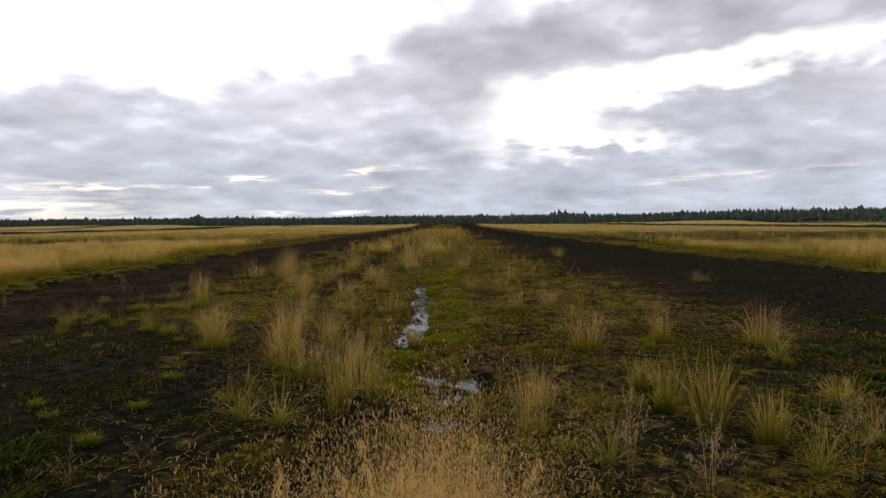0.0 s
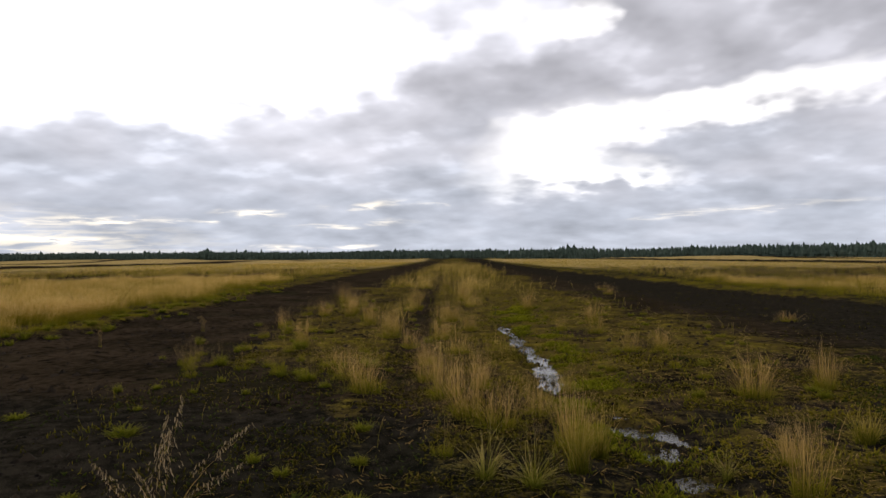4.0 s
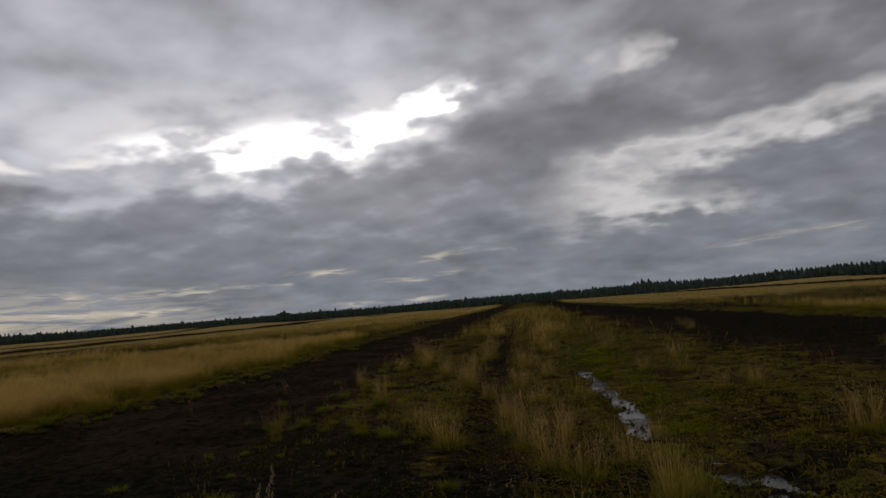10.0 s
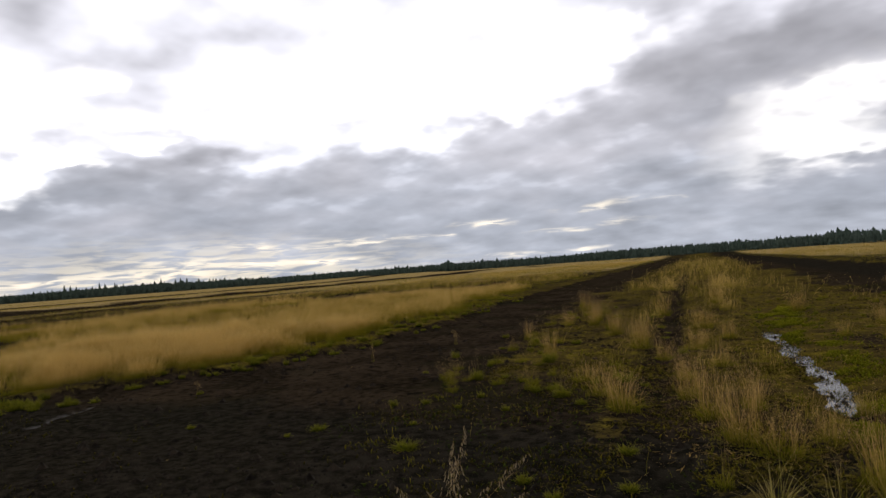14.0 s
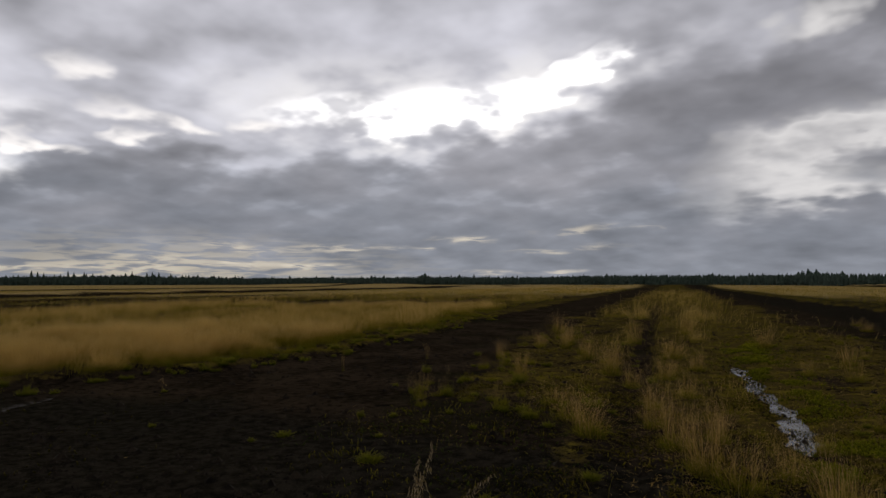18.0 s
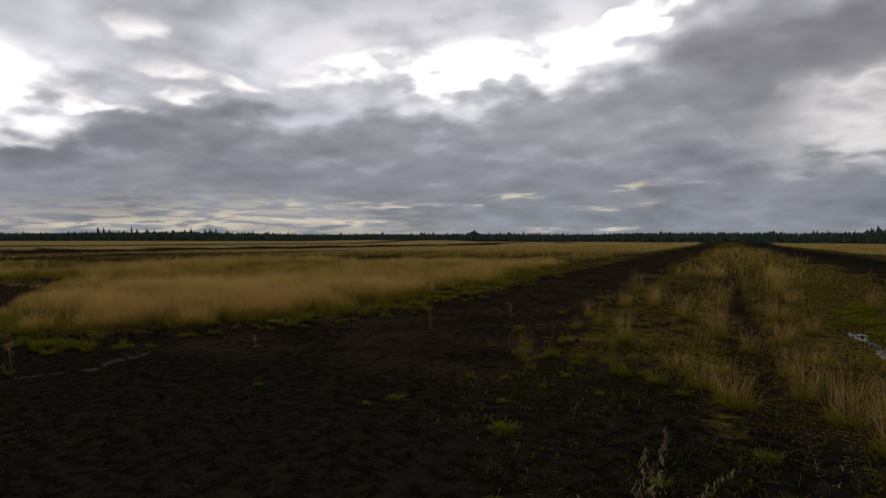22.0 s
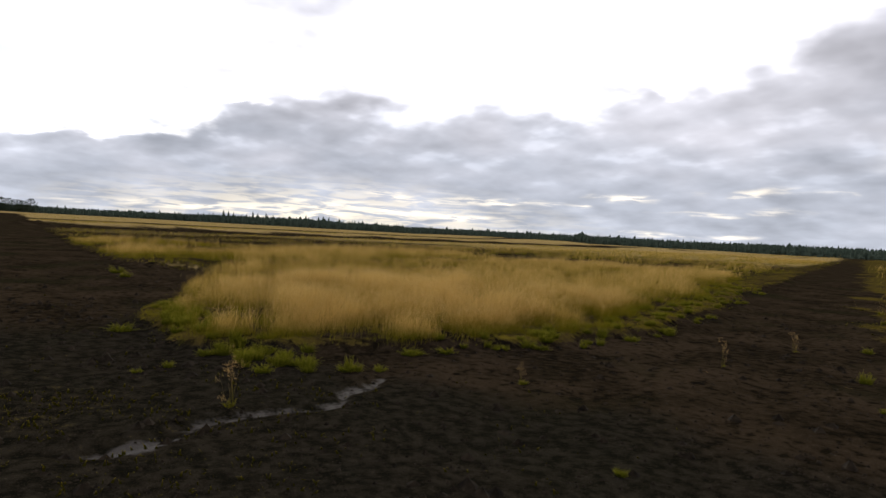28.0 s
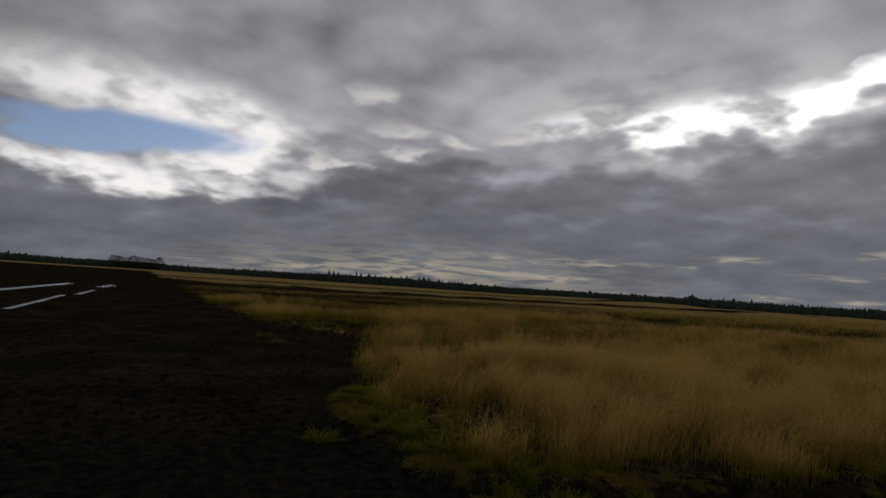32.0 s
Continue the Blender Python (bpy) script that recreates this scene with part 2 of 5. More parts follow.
def make_ground_material():
    m, k = material("peat_and_moss")
    co = k.add("ShaderNodeTexCoord").outputs["Object"]
    moss = k.add("ShaderNodeAttribute", attribute_name="moss").outputs["Fac"]
    straw = k.add("ShaderNodeAttribute", attribute_name="straw").outputs["Fac"]
    wet = k.add("ShaderNodeAttribute", attribute_name="wet").outputs["Fac"]
    damp = k.add("ShaderNodeAttribute", attribute_name="damp").outputs["Fac"]
    n0, n1, n2, n3 = k.noise(co, 2.6, 3), k.noise(co, 0.7, 5), k.noise(co, 7.0, 6, 0.62), k.noise(co, 45.0, 4, 0.6)
    peat = k.mix(k.ramp(n1, 0.35, 0.65), (0.0125, 0.0092, 0.0054), (0.0370, 0.0258, 0.0152))
    peat = k.mix(k.ramp(n2, 0.45, 0.75), peat, (0.041, 0.029, 0.0175))
    # shade in the small pits painted in: near black where the bump noise dips
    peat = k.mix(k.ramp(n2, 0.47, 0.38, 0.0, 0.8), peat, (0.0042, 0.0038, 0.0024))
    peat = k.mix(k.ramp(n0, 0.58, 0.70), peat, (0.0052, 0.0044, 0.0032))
    peat = k.mix(k.ramp(k.noise(co, 0.33, 4), 0.50, 0.66, 0.0, 0.7), peat, (0.0150, 0.0142, 0.0066))
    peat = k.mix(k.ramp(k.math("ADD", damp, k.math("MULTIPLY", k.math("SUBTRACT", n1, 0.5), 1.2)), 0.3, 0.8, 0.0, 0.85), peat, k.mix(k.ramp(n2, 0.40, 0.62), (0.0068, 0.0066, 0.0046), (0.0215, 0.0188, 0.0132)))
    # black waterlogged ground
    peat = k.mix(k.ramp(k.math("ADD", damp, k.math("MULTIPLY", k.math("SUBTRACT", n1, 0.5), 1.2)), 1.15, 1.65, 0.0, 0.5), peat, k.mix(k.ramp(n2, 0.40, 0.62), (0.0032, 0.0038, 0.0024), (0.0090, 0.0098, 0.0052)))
    n4 = k.noise(co, 130.0, 3, 0.6)
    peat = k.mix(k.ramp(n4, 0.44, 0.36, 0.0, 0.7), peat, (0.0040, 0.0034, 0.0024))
    peat = k.mix(k.ramp(n4, 0.58, 0.70, 0.0, 0.7), peat, (0.068, 0.051, 0.034))
    peat = k.mix(k.ramp(n3, 0.64, 0.76), peat, (0.072, 0.058, 0.042))
    green = k.mix(k.ramp(n2, 0.35, 0.65), (0.034, 0.028, 0.005), (0.125, 0.098, 0.010))
    green = k.mix(k.ramp(n3, 0.40, 0.7), green, (0.150, 0.110, 0.020))
    green = k.mix(k.ramp(n0, 0.44, 0.66, 0.85, 0.0), green, (0.058, 0.041, 0.013))
    litter = k.mix(k.ramp(n2, 0.35, 0.65), (0.23, 0.16, 0.055), (0.39, 0.285, 0.115))
    edge = k.math("ADD", moss, k.math("MULTIPLY", k.math("SUBTRACT", k.math("ADD", k.math("MULTIPLY", n2, 0.65), k.math("MULTIPLY", n3, 0.35)), 0.5), 1.5))
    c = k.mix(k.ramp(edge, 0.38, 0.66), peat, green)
    c = k.mix(k.ramp(k.math("ADD", straw, k.math("MULTIPLY", k.math("SUBTRACT", n2, 0.5), 0.8)), 0.35, 0.65), c, litter)
    silt = k.add("ShaderNodeAttribute", attribute_name="silt").outputs["Fac"]
    wash = k.ramp(k.math("ADD", silt, k.math("MULTIPLY", k.math("SUBTRACT", n2, 0.5), 0.95)), 0.80, 1.05)
    c = k.mix(wash, c, k.mix(n3, (0.030, 0.026, 0.021), (0.052, 0.044, 0.036)))
    rough = k.math("SUBTRACT", k.ramp(wet, 0.0, 1.0, 1.0, 0.75), k.math("MULTIPLY", wash, 0.35))
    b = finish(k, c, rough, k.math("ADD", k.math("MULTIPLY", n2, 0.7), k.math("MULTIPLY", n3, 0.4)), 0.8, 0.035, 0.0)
    k.link(k.math("MULTIPLY", wash, 0.09), b.inputs["Specular IOR Level"])
    return m


def make_blade_material(name, base, low, high, tip, through_share=0.35):
    """Grass: base colour at the root, straw above, varied from blade to blade."""
    m, k = material(name)
    at = k.add("ShaderNodeAttribute", attribute_name="along").outputs["Fac"]
    rnd = k.add("ShaderNodeAttribute", attribute_name="tint").outputs["Fac"]
    body = k.mix(rnd, low, high)
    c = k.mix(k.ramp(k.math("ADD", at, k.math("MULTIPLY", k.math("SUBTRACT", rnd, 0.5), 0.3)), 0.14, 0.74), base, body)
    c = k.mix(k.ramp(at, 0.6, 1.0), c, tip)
    d = k.add("ShaderNodeBsdfDiffuse")
    t = k.add("ShaderNodeBsdfTranslucent")
    for n in (d, t):
        k.link(c, n.inputs[0])
    mix = k.add("ShaderNodeMixShader")
    mix.inputs[0].default_value = through_share
    k.link(d.outputs[0], mix.inputs[1])
    k.link(t.outputs[0], mix.inputs[2])
    k.link(mix.outputs[0], k.add("ShaderNodeOutputMaterial").inputs[0])
    return m


def make_plain(name, a, b, scale, rough=0.8):
    m, k = material(name)
    co = k.add("ShaderNodeTexCoord").outputs["Object"]
    n = k.noise(co, scale, 4)
    finish(k, k.mix(k.ramp(n, 0.3, 0.7), a, b), rough, n, 0.5, 0.02, 0.03)
    return m


def make_water():
    m, k = material("still_water")
    co = k.add("ShaderNodeTexCoord").outputs["Object"]
    b = finish(k, k.mix(k.noise(co, 3.0, 3), (0.020, 0.016, 0.010), (0.035, 0.028, 0.016)), 0.12, k.noise(co, 16.0, 5, 0.65), 0.35, 0.02, 0.5)
    b.inputs["IOR"].default_value = 1.33
    return m


M_GROUND = make_ground_material()
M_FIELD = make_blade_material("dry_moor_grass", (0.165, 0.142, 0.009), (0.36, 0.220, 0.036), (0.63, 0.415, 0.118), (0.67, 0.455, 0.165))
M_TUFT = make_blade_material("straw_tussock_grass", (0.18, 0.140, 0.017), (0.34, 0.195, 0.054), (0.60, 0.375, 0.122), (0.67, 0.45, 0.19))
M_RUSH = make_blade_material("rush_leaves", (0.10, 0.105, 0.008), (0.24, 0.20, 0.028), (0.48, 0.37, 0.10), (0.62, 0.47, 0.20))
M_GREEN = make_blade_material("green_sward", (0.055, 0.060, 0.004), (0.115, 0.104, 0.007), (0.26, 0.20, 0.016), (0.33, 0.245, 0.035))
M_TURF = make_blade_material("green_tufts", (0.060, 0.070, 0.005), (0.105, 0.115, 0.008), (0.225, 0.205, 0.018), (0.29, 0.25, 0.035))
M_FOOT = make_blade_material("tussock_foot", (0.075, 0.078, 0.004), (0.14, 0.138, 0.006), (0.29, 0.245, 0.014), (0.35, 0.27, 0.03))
M_MOSS = make_blade_material("creeping_moss", (0.026, 0.024, 0.003), (0.045, 0.034, 0.006), (0.185, 0.145, 0.010), (0.20, 0.155, 0.016), 0.2)
M_SEED = make_blade_material("seed_heads", (0.50, 0.315, 0.105), (0.50, 0.315, 0.105), (0.76, 0.52, 0.21), (0.80, 0.56, 0.26), 0.45)
M_WEED = make_blade_material("weed_leaves", (0.016, 0.022, 0.005), (0.025, 0.034, 0.006), (0.060, 0.072, 0.010), (0.075, 0.080, 0.012))
M_LUSH = make_blade_material("lush_grass", (0.085, 0.085, 0.006), (0.19, 0.155, 0.014), (0.40, 0.29, 0.05), (0.54, 0.38, 0.12))
M_WET = make_blade_material("wet_moss", (0.058, 0.066, 0.004), (0.11, 0.122, 0.006), (0.245, 0.235, 0.012), (0.28, 0.25, 0.016), 0.25)
M_STEM = make_blade_material("brown_stems", (0.10, 0.085, 0.012), (0.16, 0.095, 0.03), (0.30, 0.20, 0.075), (0.34, 0.23, 0.10))
M_HEATHER = make_blade_material("heather", (0.022, 0.016, 0.008), (0.035, 0.022, 0.010), (0.11, 0.070, 0.026), (0.15, 0.10, 0.045), 0.2)
M_OAT = make_blade_material("oat_spikelets", (0.26, 0.19, 0.10), (0.28, 0.205, 0.105), (0.58, 0.45, 0.27), (0.54, 0.42, 0.25), 0.25)
M_WATER = make_water()
M_CLOD = make_plain("peat_clods", (0.006, 0.0050, 0.0036), (0.030, 0.0225, 0.0145), 9.0, 0.95)
# paler and greyer than spruce is: distance haze is put into this colour
M_SPRUCE = make_plain("spruce_needles", (0.040, 0.058, 0.044), (0.075, 0.098, 0.072), 0.5, 0.9)
M_LEAF = make_plain("broad_leaves", (0.030, 0.042, 0.026), (0.055, 0.070, 0.040), 0.7, 0.9)
M_BARK = make_plain("grey_bark", (0.05, 0.04, 0.035), (0.10, 0.085, 0.07), 6.0, 0.9)

# ---- plan: strips run along "along", counted across from the strip's middle line ----
RNG = np.random.default_rng(7)
DX, DY = -0.2265, 0.9740


def strip(x, y):
    """Metres along the strips, and across them to the right."""
    return x * DX + y * DY, x * DY - y * DX


def unstrip(u, v):
    return u * DX + v * DY, u * DY - v * DX


def lattice(ix, iy, seed):
    h = (ix.astype(np.int64) * 374761393 + iy.astype(np.int64) * 668265263 + seed * 974634777) & 0xFFFFFFFF
    h = ((h ^ (h >> 13)) * 1274126177) & 0xFFFFFFFF
    return ((h ^ (h >> 16)) & 0xFFFFFF) / float(0xFFFFFF)


def vnoise(x, y, scale, seed=0, octaves=3):
    """Value noise from 0 to 1, cells of the given size in metres."""
    x, y = np.asarray(x, float) / scale, np.asarray(y, float) / scale
    out, amp, norm = 0.0, 1.0, 0.0
    for o in range(octaves):
        ix, iy = np.floor(x), np.floor(y)
        fx, fy = x - ix, y - iy
        fx, fy = fx * fx * (3 - 2 * fx), fy * fy * (3 - 2 * fy)
        a, b = lattice(ix, iy, seed + o), lattice(ix + 1, iy, seed + o)
        c, d = lattice(ix, iy + 1, seed + o), lattice(ix + 1, iy + 1, seed + o)
        out = out + amp * (a + (b - a) * fx + (c - a) * fy + (a - b - c + d) * fx * fy)
        norm += amp
        amp, x, y = amp * 0.5, x * 2.03 + 7.1, y * 2.03 + 3.7
    return out / norm


def step(v, lo, hi):
    t = np.clip((v - lo) / (hi - lo), 0, 1)
    return t * t * (3 - 2 * t)


def near_end(x):
    """y of the near end of the grass fields on the left."""
    return np.interp(x, [-400, -108, -39, -26, -24.5, -17.2, -14.6, -12.0, -10.4, -8.0], [66, 19.8, 9.25, 7.4, 9.4, 5.9, 4.85, 4.4, 4.5, 7.4])


def field_edge(u):
    """How far across the strips the left field begins."""
    return np.interp(u, [6.5, 8, 9, 10.3, 11.5, 13.3, 17, 25, 60], [-10.9, -9.5, -8.55, -7.95, -7.35, -6.9, -6.8, -6.85, -7.3])


def left_field(x, y):
    """1 inside the grass fields on the left, 0 on bare peat."""
    u, v = strip(x, y)
    wob = (vnoise(x, y, 2.2, 11) - 0.5) * 1.1
    edge = field_edge(u)
    inside = step(edge + wob - v, -0.15, 0.15) * step(y - near_end(x) + wob, -0.15, 0.15)
    for at, half in ((-22.0, 0.35), (-77.0, 7.0), (-150.0, 12.0)):
        inside = inside * step(np.abs(v - at + wob * 0.35), half * 0.7, half * 1.3)
    bare = step(v + 22.2 + wob, -0.3, 0.3) * step(-14.6 - v + wob, -0.3, 0.3) * step(8.3 + 0.74 * (-12.6 - v) + (vnoise(x, y, 2.0, 18) - 0.5) * 2 - u, -0.6, 0.6)
    return inside * (1 - bare)


def heath(x, y):
    """1 on the low dark heath between the bands of tall grass."""
    u, v = strip(x, y)
    wob = (vnoise(u * 0.3, v, 3.0, 17) - 0.5) * 4.5
    out = 0.0
    for lo, hi in ((-21.6, -14.9), (-37.0, -31.5), (-55.0, -50.0), (36.0, 41.0), (52.0, 58.0)):
        out = out + step(v + wob * 0.6 - lo, -0.8, 0.8) * step(hi - v - wob * 0.6, -0.8, 0.8)
    return np.clip(out, 0, 1)


def right_field(x, y):
    u, v = strip(x, y)
    wob = (vnoise(x, y, 2.6, 12) - 0.5) * 1.4
    inside = step(v - np.interp(u, [0, 18, 30, 60, 200], [14.0, 13.5, 12.5, 11.7, 12.5]) + wob, -0.2, 0.2)
    for at, half in ((27.5, 0.8), (78.0, 8.0), (150.0, 12.0)):
        inside = inside * step(np.abs(v - at + wob * 0.35), half * 0.7, half * 1.3)
    return inside


def in_strip(x, y):
    """How far the weedy middle strip reaches."""
    u, v = strip(x, y)
    wob = (vnoise(x, y, 1.6, 13) - 0.5) * 2.6
    lo = np.interp(u, [3, 9, 30, 60], [-1.6, -2.7, -3.5, -3.7])
    hi = np.interp(u, [5, 9, 14, 30, 100], [9.2, 8.0, 6.9, 6.5, 6.8])
    return step(v - lo + wob, -0.5, 0.5) * step(hi - v + wob, -1.5, 1.5) * step(y + wob, 0.5, 2.5)


def strip_grass(x, y):
    """The tall dry grass that fills the middle strip further off."""
    u, v = strip(x, y)
    n = vnoise(x, y, 2.5, 14)
    far = step(u + 24 * (vnoise(x, y, 1.8, 24) - 0.5), 25, 44) * step(v + 2 * (n - 0.5), -2.6, -1.4) * step(3.6 + u * 0.012 - v + 3 * (n - 0.5), -0.9, 0.9)
    mid = step(u, 9, 13) * step(0.5 - np.abs(v + 0.4), -0.15, 0.3) * 0.45 + step(u, 5.0, 7.0) * step(0.8 - np.abs(v - 1.15), -0.2, 0.5) * 0.62
    loose = in_strip(x, y) * step(u, 3.5, 6) * step(vnoise(x, y, 0.9, 15), 0.56, 0.76) * (0.045 + 0.05 * step(v, 2.8, 3.6)) * (1 - 0.8 * step(0.3 - v, 0, 0.8) * step(9.5 - u, 0, 3))
    rut = np.exp(-(((v - rut_v(u)) / 0.24) ** 2)) * step(30 - u, 0, 8)
    return np.clip(far * (0.40 + 0.60 * step(vnoise(x, y, 0.9, 25), 0.25, 0.70)) + mid * step(vnoise(x, y, 0.8, 19), 0.40, 0.66) + loose, 0, 1) * (1 - rut)


def rim(x, y):
    """The low green margin of the fields: 1 at the very edge, 0 where the tall grass begins."""
    u, v = strip(x, y)
    wob = (vnoise(x, y, 1.5, 16) - 0.5) * 1.2
    edge = field_edge(u)
    wide = np.interp(u, [7, 11, 16, 40], [0.4, 0.6, 1.1, 2.0])
    a = step(wide - (edge - v) + wob, -0.5, 0.6) * step(-v, 4, 6)
    b = step(0.2 - (y - near_end(x)) + 0.35 * wob, -0.25, 0.3) * step(-v, 4, 6)
    c = step(15.0 - v + wob, -0.5, 1.0) * step(v, 9, 12)
    return np.clip(a + b + c, 0, 1)


def run_x(y):
    """The winding line of the thin run of silt on the headland."""
    return np.interp(y, [2.17, 2.48, 2.71, 2.98, 3.31, 3.58, 4, 4.37, 4.62, 4.79, 5.19, 5.64, 5.84], [-9.07, -8.86, -8.9, -8.93, -9.17, -9.16, -9.12, -9, -9.05, -9.34, -9.39, -9.71, -10.44])


def rut_v(u):
    """The wheel rut's place across the strip."""
    return np.interp(u, [5, 8, 11, 16, 25], [0.5, 0.36, 0.2, 0.05, -0.05])


def ground_z(x, y):
    x, y = np.asarray(x, float), np.asarray(y, float)
    u, v = strip(x, y)
    r = np.hypot(x, y)
    calm = np.exp(-(((v - 2.4) / 1.6) ** 2)) * step(u, 2, 4) * step(20 - u, 0, 3) + np.exp(-(((x + 9.0) / 1.6) ** 2 + ((y - 3.8) / 2.6) ** 2))
    calm = np.clip(calm + step(40 - np.hypot(x + 52, y - 3), 10, 25), 0, 1)
    z = ((vnoise(x, y, 1.7, 1) - 0.5) * 0.08 + (vnoise(x, y, 14.0, 3, 2) - 0.5) * 0.12) * (1 - 0.85 * calm)
    z = z + (vnoise(x, y, 0.35, 2, 2) - 0.5) * 0.03 * step(60 - r, 0, 20)
    lumpy = (vnoise(u * 0.75, v, 0.15, 6, 2) - 0.5) * 0.15
    # trough with standing water along the middle line, and a wheel rut beside it
    wob = (vnoise(x, y, 1.3, 4) - 0.5) * 0.5
    bed = np.exp(-(((v - np.interp(u, [8, 11, 14, 16], [2.24, 2.2, 2.1, 2.02]) + wob) / 0.18) ** 2)) * step(u, 7.2, 8.4) * step(15.8 - u, 0, 1.5)
    wide = np.exp(-(((v - np.interp(u, [5, 6, 7.3], [2.8, 2.7, 2.5]) + 0.5 * wob) / 0.42) ** 2)) * step(u, 3.6, 4.8) * step(7.5 - u, 0, 0.6)
    z = z + lumpy * np.clip(bed + wide, 0, 1) - 0.084 * bed - (0.042 + 0.08 * (vnoise(x, y, 0.4, 7, 2) - 0.5)) * wide - 0.03 * np.exp(-(((v - 2.3) / 0.7) ** 2)) * step(u, 2, 6)
    z = z - 0.07 * np.exp(-(((v - rut_v(u)) / 0.22) ** 2)) * step(u, 3, 6) * step(60 - u, 0, 20)
    # thin run of water on the headland
    run = run_x(y)
    z = z - 0.06 * np.exp(-(((x - run) / np.interp(y, [2.0, 3.2, 4.0], [0.16, 0.14, 0.13])) ** 2)) * step(y, 1.6, 2.4) * step(5.9 - y, 0, 0.5)
    # flooded ruts on the headland road
    for ax, ay, bx, by, half in ((-45, 0.4, -65, 5.2, 0.45), (-32, 1.3, -45, 3.8, 0.2), (-45, 4.2, -54, 6.0, 0.22), (-36, 0.9, -48, -0.4, 0.3), (-58, 6.4, -70, 9.5, 0.4)):
        lx, ly = bx - ax, by - ay
        t = np.clip(((x - ax) * lx + (y - ay) * ly) / (lx * lx + ly * ly), 0, 1)
        off = np.hypot(x - ax - t * lx, y - ay - t * ly)
        z = z - 0.15 * np.exp(-((off / half) ** 2))
    for off in (0.0, -1.75):
        track = y - 1.76 - off + 0.28 * (x + 20.65)
        z = z - 0.035 * np.exp(-((track / 0.25) ** 2)) * step(-x, 12, 15) * step(60 + x, 0, 10)
    # drains between the fields
    for at, half, deep in ((-22.0, 0.45, 0.35), (27.5, 0.8, 0.35), (70, 2.0, 0.4)):
        end = step(y - near_end(x), -1, 1) if at < 0 else 1.0
        z = z - deep * np.exp(-(((v - at) / half) ** 2)) * end
    z = z + 0.12 * left_field(x, y) + 0.10 * right_field(x, y)
    # wheel tracks along the lanes and the headland
    lane = np.exp(-(((v + 4.6) / 0.28) ** 2)) + np.exp(-(((v + 6.0) / 0.28) ** 2))
    z = z - 0.025 * lane * step(u, 4, 9)
    z = z + 0.5 * np.exp(-(((v + 88) / 2.5) ** 2)) * step(u, 10, 40) + 0.5 * np.exp(-(((v - 90) / 3.0) ** 2))
    # low heaps and the far rise
    for hx, hy, hr, hh in ((-175, 225, 22, 1.5), (-225, 262, 28, 1.5), (-120, 205, 16, 0.8), (-320, 330, 40, 1.6), (-60, 260, 26, 1.0), (60, 330, 40, 1.2)):
        z = z + hh * np.exp(-(((x - hx) ** 2 + (y - hy) ** 2) / hr**2)) * (0.7 + 0.6 * vnoise(x, y, 9.0, 5))
    return z - 0.3 * step(r, 200, 900)


def graded(lo, hi, fine_lo, fine_hi, cell, grow):
    """Grid lines, close together between fine_lo and fine_hi and ever wider beyond."""
    mid = list(np.arange(fine_lo, fine_hi, cell))
    out, w, a = [], cell, fine_lo
    while a > lo:
        w *= grow
        a -= w
        out.append(a)
    up, w, b = [], cell, mid[-1]
    while b < hi:
        w *= grow
        b += w
        up.append(b)
    return np.array(out[::-1] + mid + up)


def mesh_from(name, co, faces, mat, smooth=True, **point_values):
    """A mesh from arrays; faces all have the same number of corners."""
    me = bpy.data.meshes.new(name)
    co, faces = np.asarray(co, np.float32), np.asarray(faces, np.int32)
    n, corners = faces.shape
    me.vertices.add(len(co))
    me.vertices.foreach_set("co", co.ravel())
    me.loops.add(n * corners)
    me.loops.foreach_set("vertex_index", faces.ravel())
    me.polygons.add(n)
    me.polygons.foreach_set("loop_start", np.arange(0, n * corners, corners, dtype=np.int32))
    me.polygons.foreach_set("use_smooth", np.full(n, smooth))
    me.update(calc_edges=True)
    for key, values in point_values.items():
        a = me.attributes.new(key, "FLOAT", "POINT")
        a.data.foreach_set("value", np.asarray(values, np.float32))
    me.materials.append(mat)
    return me


